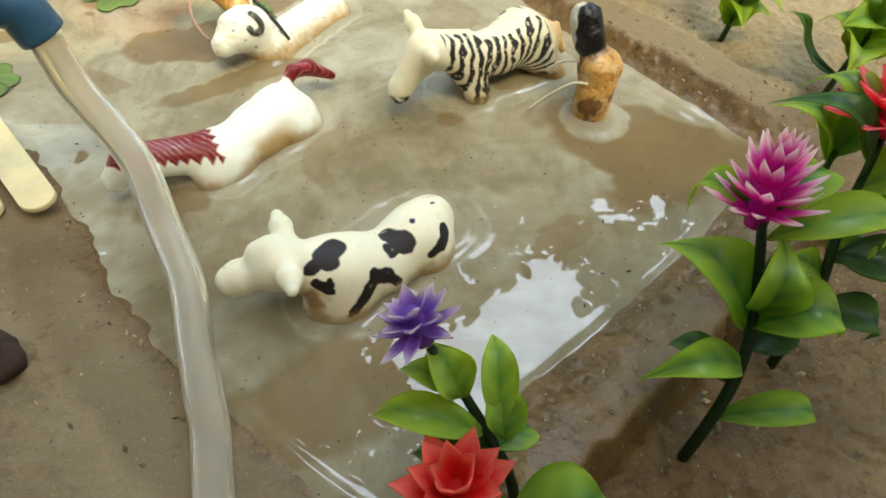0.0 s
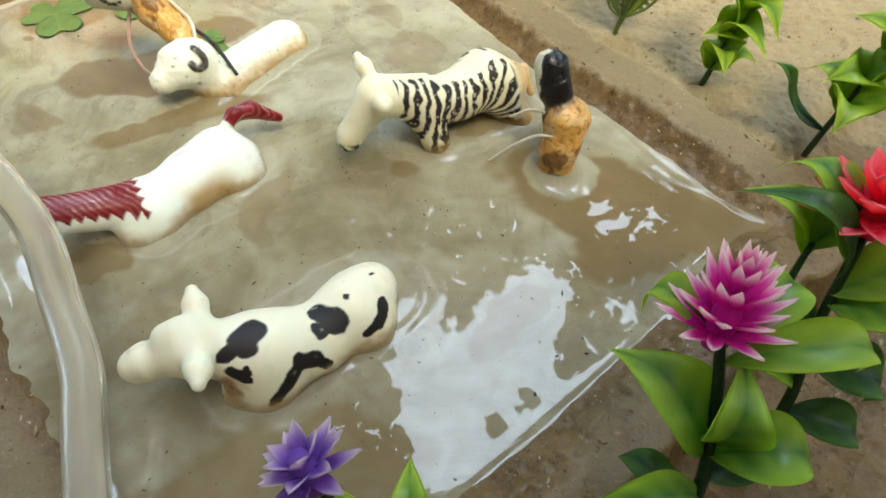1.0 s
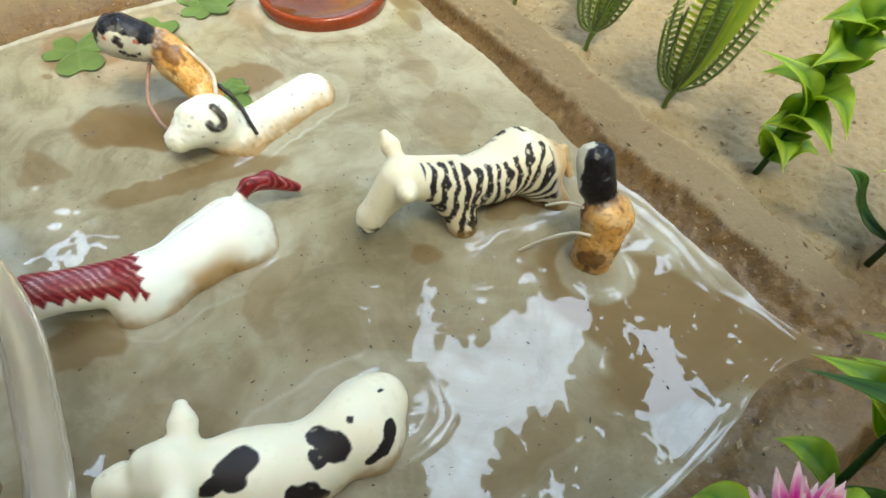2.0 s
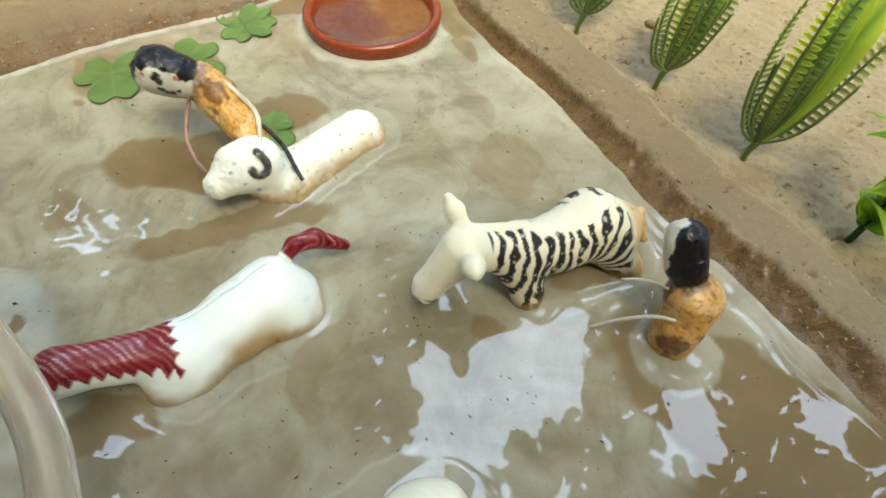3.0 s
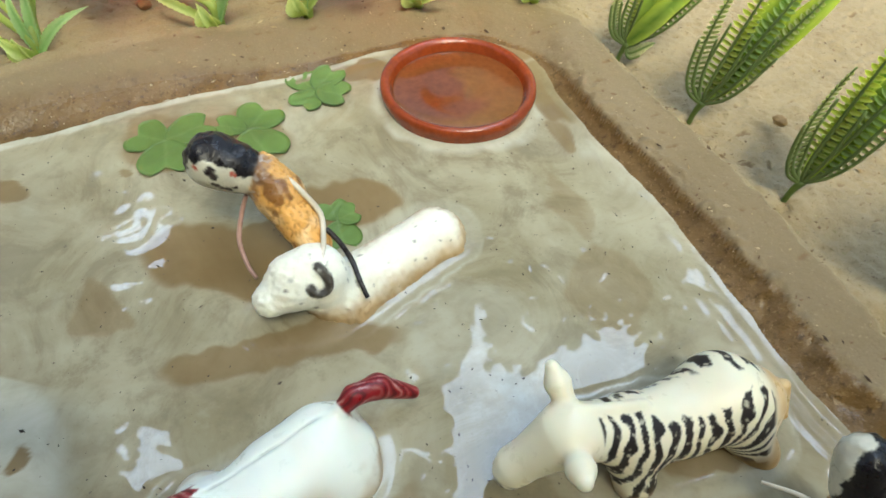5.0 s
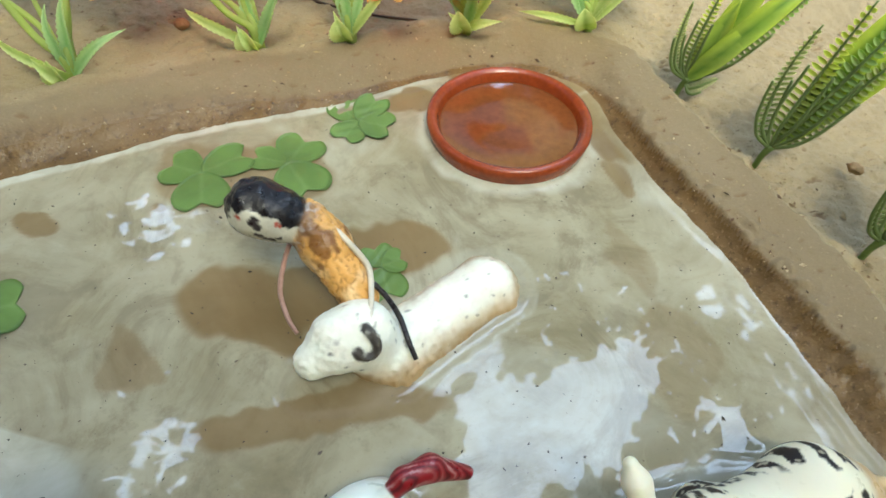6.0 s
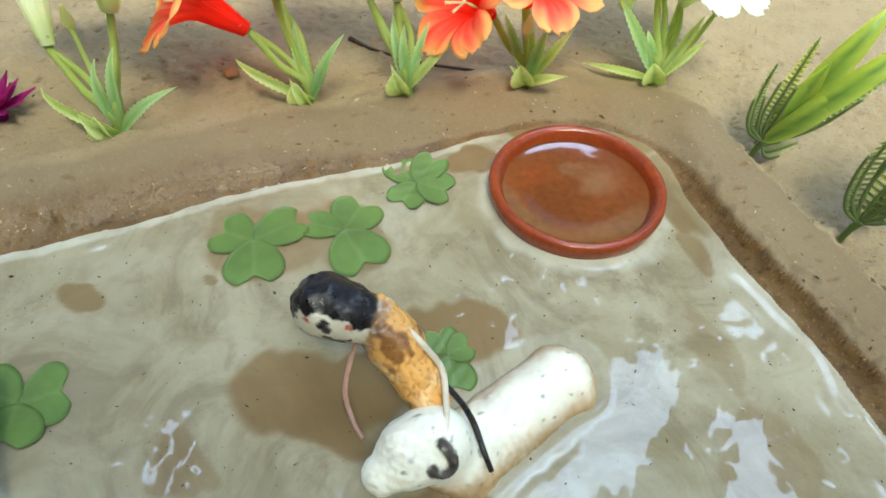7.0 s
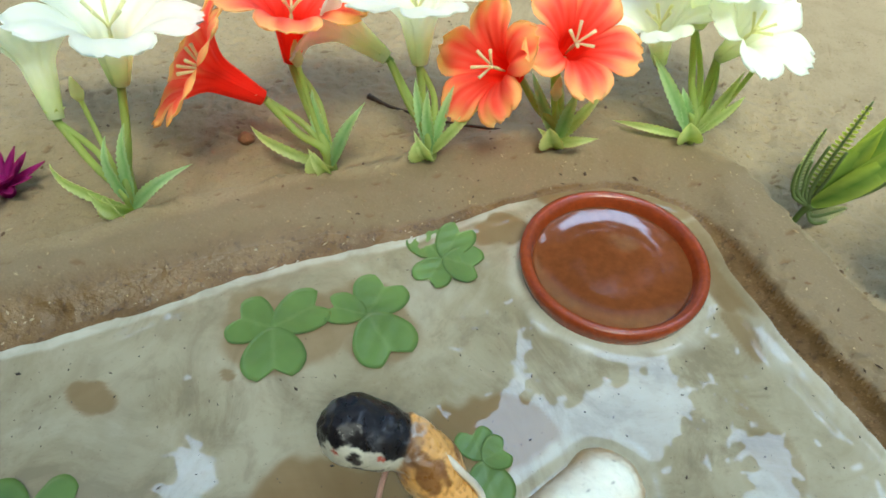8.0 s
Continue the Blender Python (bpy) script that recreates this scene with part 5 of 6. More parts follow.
MAGENTA = fade((0.74, 0.035, 0.52), (0.92, 0.8, 0.92), 0.56)
PURPLE = fade((0.3, 0.13, 0.6), (0.72, 0.62, 0.78), 0.5)
SCARLET = fade((0.75, 0.03, 0.03), (0.85, 0.28, 0.22), 0.5)
PINK = fade((0.85, 0.06, 0.16), (0.92, 0.3, 0.38), 0.5)

M = leafy("plastic_flower", (0.0535, 0.086, -0.003), [([(0.0535, 0.086, -0.018), (0.0555, 0.0895, 0.01), (0.058, 0.0955, 0.026), (0.0575, 0.104, 0.042), (0.0565, 0.1115, 0.053)], 0.0016, (0.025, 0.06, 0.02))],
          [((0.0578, 0.099, 0.032), (0.0425, 0.1175, 0.047), 0.0165, 0.12, GREEN), ((0.0578, 0.101, 0.036), (0.0605, 0.1065, 0.0545), 0.013, 0.2, GREEN), ((0.058, 0.099, 0.033), (0.0775, 0.095, 0.0385), 0.0145, 0.3, GREEN),
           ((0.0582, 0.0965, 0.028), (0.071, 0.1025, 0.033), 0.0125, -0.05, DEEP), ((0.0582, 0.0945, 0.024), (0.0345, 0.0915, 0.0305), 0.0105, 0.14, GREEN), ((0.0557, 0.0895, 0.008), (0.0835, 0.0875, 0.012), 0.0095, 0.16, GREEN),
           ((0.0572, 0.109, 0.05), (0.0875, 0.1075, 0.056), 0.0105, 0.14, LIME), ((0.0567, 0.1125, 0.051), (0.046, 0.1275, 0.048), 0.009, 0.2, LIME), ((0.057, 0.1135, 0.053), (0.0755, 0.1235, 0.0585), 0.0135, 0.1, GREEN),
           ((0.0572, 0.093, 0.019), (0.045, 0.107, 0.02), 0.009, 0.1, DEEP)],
          "magenta plastic flower with white petal tips and glossy green leaves", "flower", "plastic flowers at the front bank")
burst((0.0565, 0.1135, 0.0545), (0.05, 0.3, 0.95), [(10, 0.0126, 1.15, 0.0026, -0.001), (10, 0.0122, 0.9, 0.0026, 0.0012), (9, 0.0112, 0.68, 0.0025, 0.004), (7, 0.0098, 0.45, 0.0024, 0.007), (5, 0.0075, 0.22, 0.0022, 0.0095)], MAGENTA, "magenta spiky petals with white tips", M)

P = leafy("plastic_flower", (0.008, 0.071, -0.003), [([(0.008, 0.071, -0.018), (0.006, 0.074, 0.015), (-0.002, 0.083, 0.033), (-0.01, 0.09, 0.046)], 0.0014, (0.025, 0.05, 0.02))],
          [((0.0, 0.08, 0.029), (-0.025, 0.085, 0.034), 0.0095, 0.14, LIME), ((0.003, 0.081, 0.03), (0.003, 0.0985, 0.041), 0.009, 0.08, LIME), ((0.004, 0.079, 0.027), (0.004, 0.09, 0.036), 0.01, 0.1, GREEN), ((0.002, 0.078, 0.026), (0.012, 0.085, 0.022), 0.009, 0.1, GREEN),
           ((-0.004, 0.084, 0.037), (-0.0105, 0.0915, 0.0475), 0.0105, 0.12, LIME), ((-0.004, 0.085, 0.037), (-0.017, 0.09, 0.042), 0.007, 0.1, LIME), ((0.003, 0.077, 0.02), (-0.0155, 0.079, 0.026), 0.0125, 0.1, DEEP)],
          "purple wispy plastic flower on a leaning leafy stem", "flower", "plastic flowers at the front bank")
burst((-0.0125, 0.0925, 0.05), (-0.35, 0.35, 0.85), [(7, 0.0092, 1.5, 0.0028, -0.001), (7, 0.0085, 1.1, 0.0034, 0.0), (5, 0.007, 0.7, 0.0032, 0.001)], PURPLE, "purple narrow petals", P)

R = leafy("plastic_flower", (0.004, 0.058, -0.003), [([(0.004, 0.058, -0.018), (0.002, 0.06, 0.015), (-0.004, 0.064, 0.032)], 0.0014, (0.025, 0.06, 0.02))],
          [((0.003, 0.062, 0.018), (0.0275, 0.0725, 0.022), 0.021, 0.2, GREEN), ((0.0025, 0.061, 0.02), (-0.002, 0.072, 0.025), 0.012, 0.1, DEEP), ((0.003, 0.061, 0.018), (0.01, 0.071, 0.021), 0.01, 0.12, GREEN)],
          "bright red plastic flower on a short leafy stem", "flower", "plastic flowers at the front bank")
burst((-0.0062, 0.0675, 0.034), (-0.1, 0.1, 0.95), [(7, 0.012, 1.25, 0.0056, 0.0), (7, 0.0115, 0.85, 0.0056, 0.001), (5, 0.0105, 0.4, 0.005, 0.002)], SCARLET, "scarlet pointed petals", R)

K = leafy("plastic_flower", (0.0865, 0.111, -0.002), [([(0.0865, 0.111, -0.018), (0.087, 0.115, 0.015), (0.088, 0.124, 0.034), (0.091, 0.133, 0.054)], 0.0015, (0.03, 0.07, 0.02)),
                                                    ([(0.086, 0.132, -0.012), (0.0865, 0.134, 0.02), (0.088, 0.139, 0.045)], 0.0012, STEM)],
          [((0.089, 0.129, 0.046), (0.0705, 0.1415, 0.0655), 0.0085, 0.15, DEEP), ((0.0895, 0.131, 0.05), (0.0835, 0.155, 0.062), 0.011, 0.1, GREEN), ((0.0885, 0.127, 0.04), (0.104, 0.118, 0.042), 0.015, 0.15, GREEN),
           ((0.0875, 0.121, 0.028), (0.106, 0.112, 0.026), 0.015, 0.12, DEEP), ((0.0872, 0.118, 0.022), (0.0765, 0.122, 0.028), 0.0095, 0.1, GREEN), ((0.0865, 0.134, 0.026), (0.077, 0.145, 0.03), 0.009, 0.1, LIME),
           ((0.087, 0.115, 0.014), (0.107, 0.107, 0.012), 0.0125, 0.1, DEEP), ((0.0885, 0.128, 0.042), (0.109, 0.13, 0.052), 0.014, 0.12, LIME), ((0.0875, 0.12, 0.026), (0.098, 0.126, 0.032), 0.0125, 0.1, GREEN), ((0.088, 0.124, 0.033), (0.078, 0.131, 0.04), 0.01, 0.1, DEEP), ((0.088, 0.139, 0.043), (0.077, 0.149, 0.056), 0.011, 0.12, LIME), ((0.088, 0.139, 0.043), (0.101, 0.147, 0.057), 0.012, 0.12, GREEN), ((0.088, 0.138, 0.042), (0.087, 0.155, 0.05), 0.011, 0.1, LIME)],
          "pink plastic flower rising from dark glossy leaves", "flower", "plastic flowers at the front bank")
burst((0.0925, 0.1355, 0.057), (-0.05, 0.25, 0.95), [(9, 0.0145, 1.3, 0.006, 0.0), (8, 0.0135, 0.9, 0.0055, 0.0015), (6, 0.0115, 0.5, 0.005, 0.003)], PINK, "coral pink petals", K)


# ---- row of lilies behind the pond ----
def trumpet(throat, facing, length, radius, petals, tint, parent, label, turn=0.0, droop=0.25, lobes=0.8):
    """A lily trumpet: petals joined in a tube that part and curl at the mouth."""
    f = unit(facing)
    a = unit(np.cross(f, V(0.12, 0.3, 1.0)))
    b = np.cross(f, a)
    o = V(*throat)
    head = part("flower", rod([o - f * 0.002, o + f * 0.0025], [0.0011, 0.0019], (0.3, 0.42, 0.12), 8, 5), PETAL, parent, label)
    for k in range(5):
        th = turn + 2 * math.pi * (k + 0.5) / 5
        ray = math.cos(th) * a + math.sin(th) * b
        part("sepal", blade(o + ray * 0.0014, o + ray * 0.0034 + f * 0.0032, 0.0016, unit(ray - f * 0.3), -0.1, 0.2, two_tone((0.45, 0.56, 0.2), (0.72, 0.78, 0.46)), 0.6, 6, 2), LILY, head)
    nu, nv = 18, 16
    for k in range(petals):
        th0 = turn + 2 * math.pi * k / petals
        top, cols = [], []
        for i in range(nu + 1):
            s = i / nu
            r = radius * (0.11 + 0.27 * s + 0.62 * float(ease(s, 0.45, 1.0)))
            h = length * (s - droop * float(ease(s, 0.68, 1.0)) * s)
            half = math.pi / petals * 1.03
            half *= 1.0 if s < 0.5 else math.sqrt(max(0.16, 1 - ((s - 0.5) / 0.5) ** 4.5))
            half *= (1 if s < 0.5 else lobes + (1 - lobes) * (1 - (s - 0.5) * 2) + 0.08)
            wf = half / (math.pi / petals)
            for j in range(nv + 1):
                v = 2 * j / nv - 1
                th = th0 + half * v
                frill = float(ease(s, 0.75, 1.0)) * (0.03 * math.sin(9 * v + 2.3 * k) + 0.014 * math.sin(21 * v + 1.7 * k))
                rr = r * (1 + frill + (0.03 * math.sin(7 * v + k) * s - 0.1 * abs(v) * float(ease(s, 0.5, 0.9))) * wf)
                top.append(o + f * (h + 0.0006 * math.sin(7 * v + 2 * k) * s * wf) + (math.cos(th) * a + math.sin(th) * b) * rr)
                cols.append(tint(s, v))
        top = np.array(top)
        n, kk = len(top), nv + 1
        radial = (top - o) - np.outer((top - o) @ f, f)
        radial /= np.maximum(1e-6, np.linalg.norm(radial, axis=1))[:, None]
        grid = top.reshape(nu + 1, nv + 1, 3)
        nr = np.cross(np.gradient(grid, axis=0), np.gradient(grid, axis=1)).reshape(-1, 3)
        nr /= np.maximum(1e-12, np.linalg.norm(nr, axis=1))[:, None]
        if (nr * (f - radial)).sum() < 0:
            nr = -nr
        inner = top + nr * 0.00025
        fs = []
        for i in range(nu):
            for j in range(nv):
                q = i * kk + j
                fs += [(q, q + 1, q + kk + 1, q + kk), (n + q, n + q + kk, n + q + kk + 1, n + q + 1)]
        for i in range(nu):
            for q in (i * kk, i * kk + nv):
                fs.append((q, q + kk, n + q + kk, n + q))
        for j in range(nv):
            q = nu * kk + j
            fs.append((q, q + 1, n + q + 1, n + q))
        part("petal", (np.vstack([top, inner]), fs, np.vstack([cols, cols])), PETAL, head)
    for k in range(5):
        th = turn + 2 * math.pi * (k + 0.5) / 5
        e = o + f * length * 0.78 + (math.cos(th) * a + math.sin(th) * b) * radius * 0.22
        part("stamen", rod([o + f * length * 0.3, o + f * length * 0.55, e], [0.0003, 0.0003, 0.0006], (0.95, 0.5, 0.15) if tint(0.9, 0)[1] < 0.4 else (0.8, 0.8, 0.6), 6, 8), PETAL, head)
    return head


WHITE = lambda s, v: V(0.76, 0.83, 0.62) + (V(0.93, 0.96, 0.97) - V(0.76, 0.83, 0.62)) * float(ease(s, 0.05, 0.5)) - V(0.05, 0.04, 0.03) * (0.5 + 0.5 * math.cos(13 * v)) * float(ease(s, 0.4, 0.7))
def ORANGE(s, v):
    c = V(0.9, 0.035, 0.015) + (V(0.94, 0.13, 0.08) - V(0.9, 0.035, 0.015)) * float(ease(s, 0.35, 0.8))
    vein = 0.5 + 0.5 * math.cos(15 * v)
    c = c * (0.88 + 0.2 * vein) + V(0.02, 0.1, 0.08) * vein * float(ease(s, 0.5, 0.8))
    return c + (V(0.98, 0.68, 0.3) - c) * float(ease(s + 0.12 * abs(v) + 0.05 * math.sin(9 * v), 0.74, 1.02))


LILY_STEM, LILY_LEAF = (0.52, 0.62, 0.22), two_tone((0.46, 0.58, 0.2), (0.76, 0.83, 0.46))
MINT = two_tone((0.36, 0.58, 0.26), (0.66, 0.8, 0.52))


def lily(at, blooms, buds, leaves, label):
    """blooms: throat, facing, length, radius, petals, tint, label; leaves: tip, width, arch."""
    t = thing("plastic_lily", at, label, "flower", "lilies behind the pond")
    b = V(*at)
    for throat, facing, ln, rad, n, tint, lab, turn in blooms:
        th = V(*throat)
        f = unit(facing)
        off = 0.0018 * unit((th - b) * V(1, 1, 0) + V(1e-6, 0, 0))
        part("stem", rod([b + off - V(0, 0, 0.002), b + off + V(0, 0, 0.008), b * 0.45 + th * 0.55 - f * 0.001, th - f * 0.001], [0.0013, 0.0014, 0.0012, 0.0013], LILY_STEM, 8, 18), LILY, t)
        trumpet(throat, facing, ln, rad, n, tint, t, lab, turn)
    rg = random.Random(int(1000 * abs(at[0])))
    for throat, facing, *_ in blooms:
        th = V(*throat) - unit(facing) * 0.001
        bend = V(rg.uniform(-0.003, 0.003), rg.uniform(0.001, 0.003), 0.001)
        part("stem", rod([b + V(0.0008, 0.0006, -0.002), b * 0.7 + th * 0.3 + bend * 0.7 + V(0, 0, 0.003), b * 0.35 + th * 0.65 + bend, th], [0.0012, 0.0012, 0.001, 0.0011], LILY_STEM, 8, 16), LILY, t)
    a = rg.uniform(0.2, 2.9)
    up = V(math.cos(a) * rg.uniform(0.006, 0.012), rg.uniform(0.001, 0.007), rg.uniform(0.018, 0.027))
    part("leaf", blade(b + V(0, 0, 0.001), b + up, rg.uniform(0.004, 0.005), (0, -0.8, 0.6), rg.uniform(-0.05, 0.12), 0.4, MINT, 0.7, 26, 4, saw=0.2, wave=0.05, curl=0.4), LILY, t)
    part("leaf", blade(b + V(-0.0005, -0.0012, 0.0005), b + V(-0.003, -0.005, 0.0105), 0.0085, (0, -0.9, 0.3), 0.22, 0.5, LILY_LEAF, 0.45, 20, 6, saw=0.1, peak=0.6), LILY, t)
    for p in buds:
        p = V(*p)
        q = b * 0.4 + p * 0.6 + V(0, 0, -0.003)
        part("stem", rod([b, q, p], [0.001, 0.0009, 0.0008], LILY_STEM, 8, 12), LILY, t)
        part("bud", rod([p - V(0, 0, 0.001), p + V(0, 0, 0.003), p + V(0.0003, 0, 0.008)], [0.0009, 0.0022, 0.0016, 0.0004], (0.72, 0.74, 0.5), 8, 12), PETAL, t, "closed pale bud")
    for tip, w, arch, tint in leaves:
        part("leaf", blade(b + V(0, 0, 0.001), b + V(*tip) * 1.12, w * 0.64, (0, -0.8, 0.6), arch, 0.35, tint, 0.7, 30, 4, saw=0.2, wave=0.04, curl=0.3), LILY, t)
    return t


def ground_z(x, y):
    d = shore_distance(np.array([x]), np.array([y]))
    return float(ground_height(np.array([x]), np.array([y]), d)[0])


def on_ground(x, y):
    return (x, y, ground_z(x, y))


lily(on_ground(-0.2027, 0.3225), [((-0.232, 0.3362, 0.0245), (-0.28, 0.42, 0.86), 0.036, 0.0205, 5, WHITE, "white trumpet bloom", 0.2), ((-0.21, 0.345, 0.037), (0.15, 0.1, 1.0), 0.032, 0.0255, 5, WHITE, "white trumpet bloom", 0.9)],
     [(-0.229, 0.345, 0.027)], [((0.02, 0.004, 0.02), 0.0065, 0.1, MINT), ((-0.024, -0.001, 0.012), 0.0055, 0.15, LILY_LEAF), ((-0.001, 0.008, 0.025), 0.007, 0.0, MINT), ((-0.008, -0.005, 0.009), 0.0085, 0.35, LILY_LEAF)],
     "plastic lily with white trumpet blooms and serrated leaves")
lily(on_ground(-0.1515, 0.3595), [((-0.1735, 0.362, 0.028), (-0.62, -0.3, 0.55), 0.033, 0.0235, 5, ORANGE, "orange red trumpet bloom", 0.3), ((-0.169, 0.376, 0.034), (0.12, 0.1, 1.0), 0.03, 0.024, 5, ORANGE, "orange red trumpet bloom", 0.7)],
     [(-0.1625, 0.3685, 0.039)], [((0.01, 0.004, 0.024), 0.006, 0.05, MINT), ((-0.026, -0.001, 0.011), 0.006, 0.22, LILY_LEAF), ((-0.008, 0.008, 0.022), 0.008, 0.0, MINT), ((-0.004, -0.005, 0.01), 0.0085, 0.3, LILY_LEAF)],
     "plastic lily with orange red blooms and pale bud")
lily(on_ground(-0.1205, 0.3735), [((-0.139, 0.385, 0.0355), (-0.8, 0.0, 0.5), 0.032, 0.021, 5, WHITE, "white trumpet bloom", 0.2), ((-0.128, 0.385, 0.036), (-0.08, 0.15, 1.0), 0.031, 0.024, 5, WHITE, "white trumpet bloom", 0.6)],
     [], [((0.014, 0.006, 0.02), 0.006, 0.1, LILY_LEAF), ((-0.008, 0.008, 0.022), 0.0065, 0.05, MINT), ((-0.004, -0.004, 0.011), 0.0065, 0.25, LILY_LEAF), ((0.004, 0.008, 0.022), 0.006, 0.0, MINT)],
     "plastic lily with tall white trumpet blooms")
lily(on_ground(-0.08, 0.3935), [((-0.097, 0.397, 0.03), (-0.5, -0.58, 0.5), 0.025, 0.021, 5, ORANGE, "orange red trumpet bloom", 0.1), ((-0.086, 0.402, 0.034), (0.34, -0.42, 0.8), 0.026, 0.0205, 5, ORANGE, "orange red trumpet bloom", 0.5)],
     [(-0.0835, 0.395, 0.026)], [((-0.012, 0.006, 0.021), 0.0065, 0.05, MINT), ((0.011, 0.006, 0.02), 0.0065, 0.05, LILY_LEAF), ((0.012, -0.003, 0.008), 0.006, 0.25, LILY_LEAF), ((-0.006, -0.004, 0.008), 0.006, 0.25, LILY_LEAF)],
     "plastic lily with two open orange red blooms facing the pond")
lily(on_ground(-0.034, 0.412), [((-0.051, 0.425, 0.027), (-0.3, 0.0, 1.0), 0.026, 0.02, 5, WHITE, "white trumpet bloom", 0.2), ((-0.043, 0.43, 0.04), (0.05, 0.1, 1.0), 0.024, 0.024, 5, WHITE, "white trumpet bloom", 0.6), ((-0.032, 0.429, 0.031), (0.35, -0.25, 0.8), 0.026, 0.0215, 5, WHITE, "white trumpet bloom", 0.0)],
     [(-0.02, 0.426, 0.031)], [((-0.019, 0.006, 0.025), 0.0075, 0.05, MINT), ((-0.026, -0.003, 0.004), 0.005, 0.12, LILY_LEAF), ((0.009, 0.006, 0.024), 0.006, 0.05, LILY_LEAF), ((0.013, 0.008, 0.015), 0.0055, 0.15, LILY_LEAF)],
     "plastic lily with several white blooms on upright stems")
E2 = leafy("plastic_flower", on_ground(-0.245, 0.318), [([(-0.245, 0.318, -0.003), (-0.245, 0.318, 0.008)], 0.0012, STEM)], [], "magenta plastic flower low on the clay bank", "flower")
burst((-0.245, 0.3175, 0.009), (0.1, 0.0, 1.0), [(9, 0.014, 1.1, 0.003, 0.0), (8, 0.013, 0.7, 0.003, 0.001)], fade((0.42, 0.02, 0.25), (0.5, 0.05, 0.3)), "magenta spiky petals", E2)


# ---- hose, lolly sticks and small litter ----
hose = thing("plastic_hose", (-0.067, 0.03, 0.003), "milky translucent plastic hose with a blue end, arched over the bank", "hose")
HOSE_PATH = [(-0.05, -0.11, 0.005), (-0.052, -0.02, 0.0055), (-0.054, 0.05, 0.006), (-0.0592, 0.0858, 0.01), (-0.0624, 0.0979, 0.013), (-0.0661, 0.1112, 0.016), (-0.0701, 0.1257, 0.019), (-0.0779, 0.1411, 0.023), (-0.0845, 0.155, 0.03), (-0.0919, 0.1641, 0.036), (-0.1004, 0.1717, 0.045), (-0.105, 0.1779, 0.056)]
part("tube", rod(HOSE_PATH, [0.0044] * 4, (1, 1, 1), 20, 90), HOSE, hose)
part("end_cap", rod([(-0.105, 0.1779, 0.056), (-0.1082, 0.1775, 0.064), (-0.118, 0.173, 0.064), (-0.14, 0.16, 0.045), (-0.15, 0.15, 0.005)], [0.0062, 0.006, 0.0058, 0.0055, 0.0055], (1, 1, 1), 16, 40), BLUE, hose, "blue plastic sleeve")


def stick(a, b, w, th, label):
    """A flat wooden stick with round ends."""
    a, b = V(*a), V(*b)
    e = unit(b - a)
    sd = unit(np.cross(e, V(0, 0, 1)))
    up = np.cross(sd, e)
    ring = []
    for k in range(13):
        t = math.pi * k / 12
        ring.append(b - e * w * 0.5 + e * (w * 0.5 * math.sin(t)) + sd * (w * 0.5 * math.cos(t)))
    for k in range(13):
        t = math.pi * k / 12
        ring.append(a + e * w * 0.5 - e * (w * 0.5 * math.sin(t)) - sd * (w * 0.5 * math.cos(t)))
    n = len(ring)
    ring = np.array(ring)
    mid = ring.mean(0)
    inset = ring + (mid - ring) / np.linalg.norm(mid - ring, axis=1)[:, None] * 0.0004
    vs = np.vstack([inset - up * th * 0.5, ring - up * th * 0.35, ring + up * th * 0.35, inset + up * th * 0.5])
    fs = [tuple(range(n))[::-1], tuple(3 * n + k for k in range(n))]
    for r in range(3):
        fs += [(r * n + k, r * n + (k + 1) % n, (r + 1) * n + (k + 1) % n, (r + 1) * n + k) for k in range(n)]
    at = tuple(float(x) for x in (a + b) / 2)
    ob = new("lolly_stick", mesh_of("lolly_stick", vs - V(*at), fs, np.broadcast_to(V(0.86, 0.72, 0.4), (len(vs), 3)), WOOD, False))
    ob.location = at
    return tagged(ob, label, "stick", "lolly sticks")


stick((-0.185, 0.235, 0.0075), (-0.1245, 0.164, 0.0065), 0.0105, 0.002, "pale flat wooden lolly stick lying on the bank")
stick((-0.196, 0.226, 0.0075), (-0.1395, 0.1605, 0.0055), 0.0105, 0.002, "pale flat wooden lolly stick beside another")


def twig(pts, r, col, name, label):
    g = rod(pts, r, col, 6, 26)
    return single(name, g, GRIT, pts[0], label, "twig")


zt = ground_z(-0.12, 0.397) + 0.0008
twig([(-0.154, 0.402, zt + 0.001), (-0.143, 0.3995, zt), (-0.121, 0.3975, zt), (-0.105, 0.399, zt), (-0.088, 0.4005, zt)], [0.0012, 0.0006, 0.0005, 0.0006, 0.0004], (0.07, 0.04, 0.02), "twig", "thin dry brown twig lying on the clay")


def pebble(at, r, col, name, label):
    vs, fs = skin(lambda P: np.linalg.norm((P - V(*at)) * V(1, 1.1, 1.35), axis=-1) - r, V(*at) - 1.6 * r, V(*at) + 1.6 * r, r / 9)
    vs = vs + (vs - V(*at)) * (0.3 * wobble(vs, 0.9 / r) + 0.16 * wobble(vs, 2.4 / r, 5.0))[:, None]
    return single(name, (vs, fs, np.broadcast_to(V(*col), vs.shape)), GRIT, at, label, "pebble")


pebble((-0.185, 0.364, ground_z(-0.185, 0.364) + 0.0015), 0.0028, (0.26, 0.12, 0.05), "pebble", "small brown clod on the clay")
pebble((0.0615, 0.3585, 0.005), 0.0026, (0.34, 0.22, 0.1), "pebble", "small brown clod on the sandy bank")


pebble((-0.1225, 0.1135, ground_z(-0.1225, 0.1135) + 0.003), 0.0092, (0.05, 0.022, 0.012), "clod", "dark damp clod of earth on the bank")


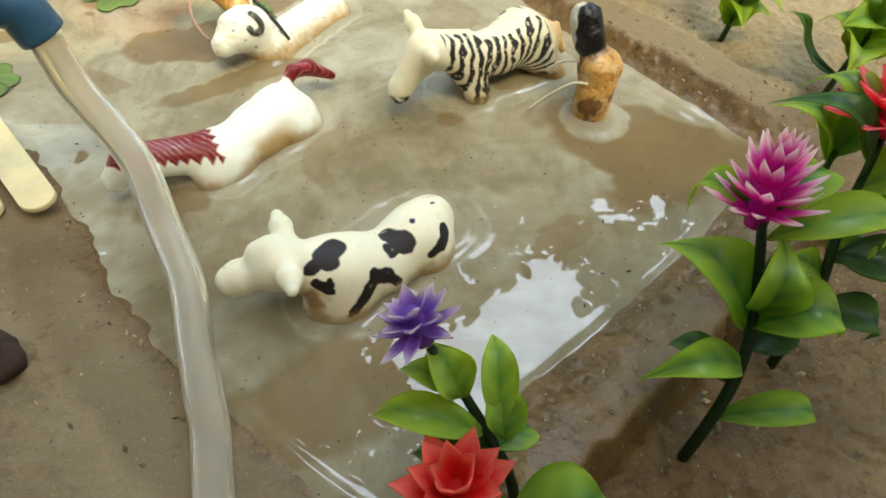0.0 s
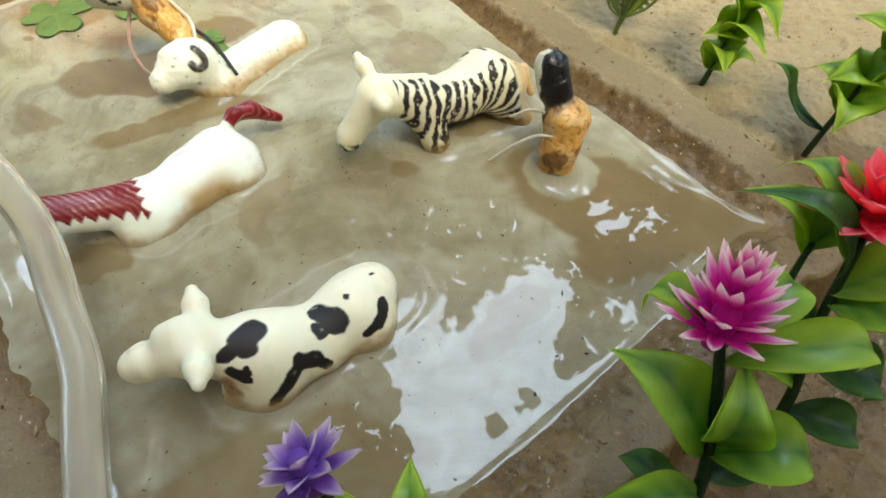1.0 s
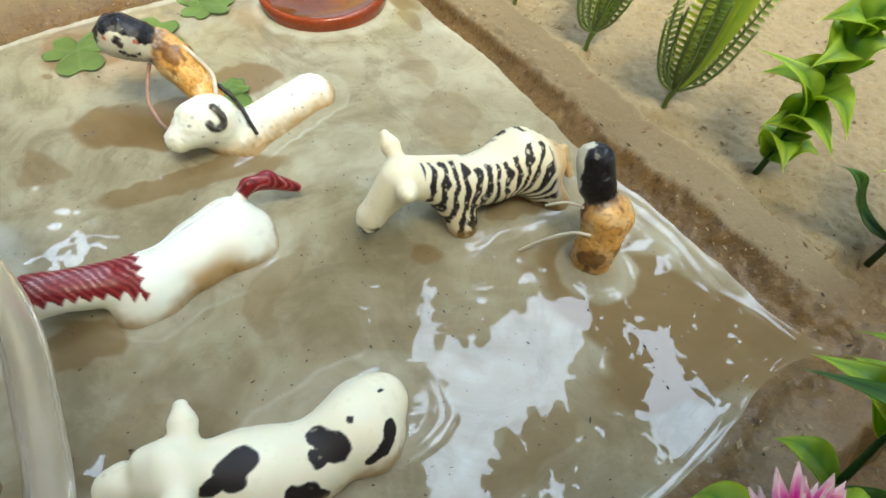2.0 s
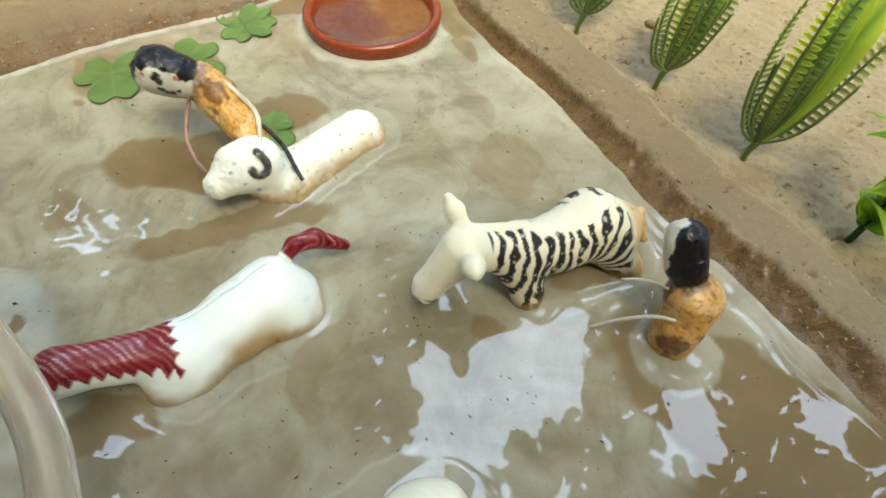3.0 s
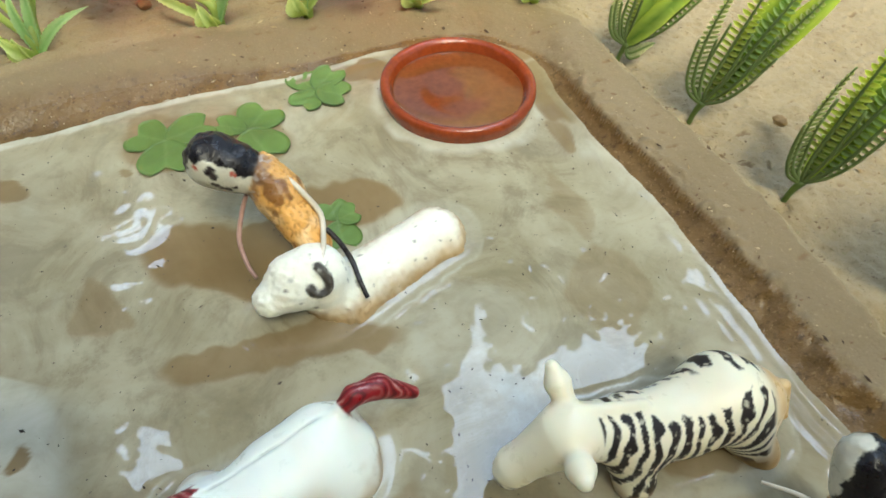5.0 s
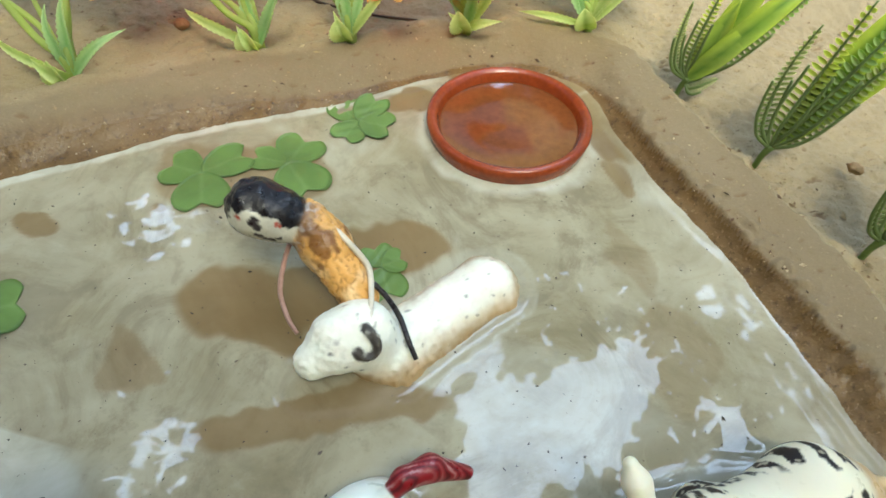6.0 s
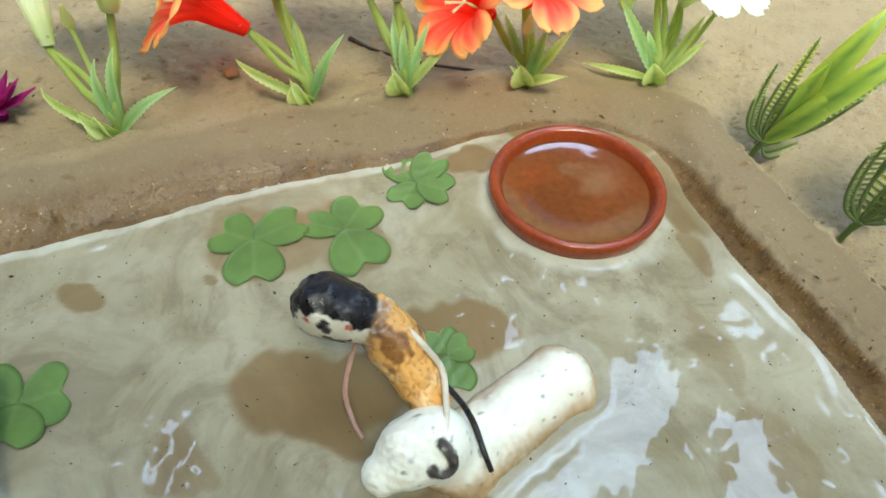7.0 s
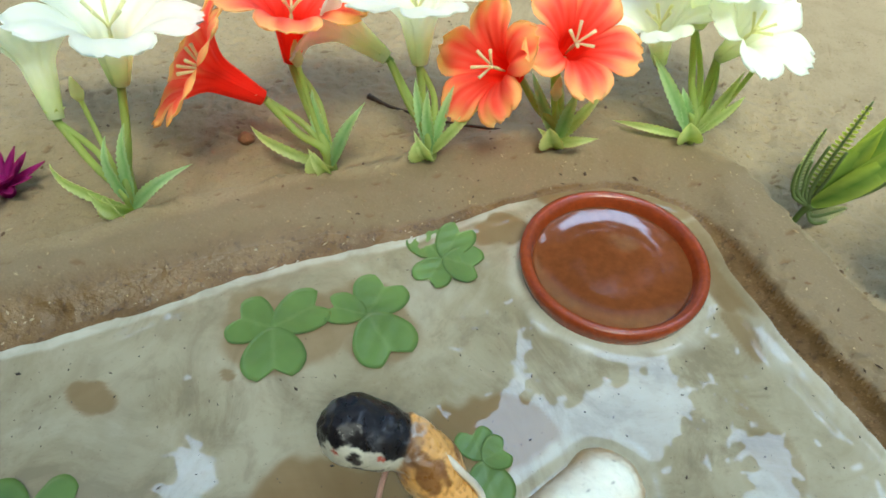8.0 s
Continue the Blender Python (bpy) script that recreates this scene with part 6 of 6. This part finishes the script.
def litter(name, n, inside, seed, label, size, cols, band=9.0, start=0.002, west=-1.0):
    """Specks of dirt, too many to count, as one mesh."""
    rg = random.Random(seed)
    geos = []
    x, y = (np.array([rg.uniform(a, b) for _ in range(40 * n)]) for a, b in ((-0.27, 0.2), (0.03, 0.48)))
    keep = np.zeros(len(x), bool)
    keep[:6 * n if band > 1 else len(x)] = True
    x, y = x[keep], y[keep]
    d = shore_distance(x, y)
    ok = (d < -0.002) if inside else (d > start) & (d < band) & (x > west)
    x, y, d = x[ok][:n], y[ok][:n], d[ok][:n]
    z = np.full(len(x), 0.0003) if inside else ground_height(x, y, d)
    for c in zip(x, y, z):
        s = size * rg.uniform(0.4, 1.0) ** 2 * (1.6 if rg.random() < 0.06 else 1.0)
        a = rg.uniform(0, math.pi)
        e, f = V(math.cos(a), math.sin(a), 0) * s * rg.uniform(0.6, 2.2), V(-math.sin(a), math.cos(a), 0) * s * rg.uniform(0.4, 0.9)
        c = V(*c)
        vs = [c + e, c + f, c - e * rg.uniform(0.6, 1), c - f, c + V(0, 0, s * 0.6) + e * 0.2, c - V(0, 0, s * 0.5)]
        fs = [(0, 1, 4), (1, 2, 4), (2, 3, 4), (3, 0, 4), (1, 0, 5), (2, 1, 5), (3, 2, 5), (0, 3, 5)]
        geos.append((np.array(vs), fs, V(*rg.choice(cols))))
    v, f, c = join(*geos)
    ob = new(name, mesh_of(name, v, f, c, GRIT, False))
    return tagged(ob, label, "dirt", kind="stuff")


litter("floating_specks", 1300, True, 3, "dark specks of dirt floating on the pond scum", 0.00038, [(0.07, 0.05, 0.035), (0.13, 0.1, 0.07), (0.04, 0.03, 0.02)])
litter("soil_crumbs", 2800, False, 4, "brown crumbs of soil scattered on the clay", 0.0009, [(0.2, 0.12, 0.06), (0.34, 0.24, 0.12), (0.12, 0.07, 0.035), (0.46, 0.36, 0.2), (0.4, 0.3, 0.15)])
litter("bank_grit", 900, False, 9, "dark grit and sand grains along the inner edge of the clay rim", 0.0007, [(0.13, 0.07, 0.03), (0.2, 0.12, 0.06), (0.07, 0.04, 0.02), (0.5, 0.38, 0.22)], 0.013)
litter("sand_lumps", 900, False, 12, "small lumps of sandy earth along the outer foot of the rim", 0.0012, [(0.36, 0.29, 0.15), (0.3, 0.22, 0.11), (0.42, 0.35, 0.19), (0.24, 0.16, 0.08)], 0.05, 0.024, 0.0)
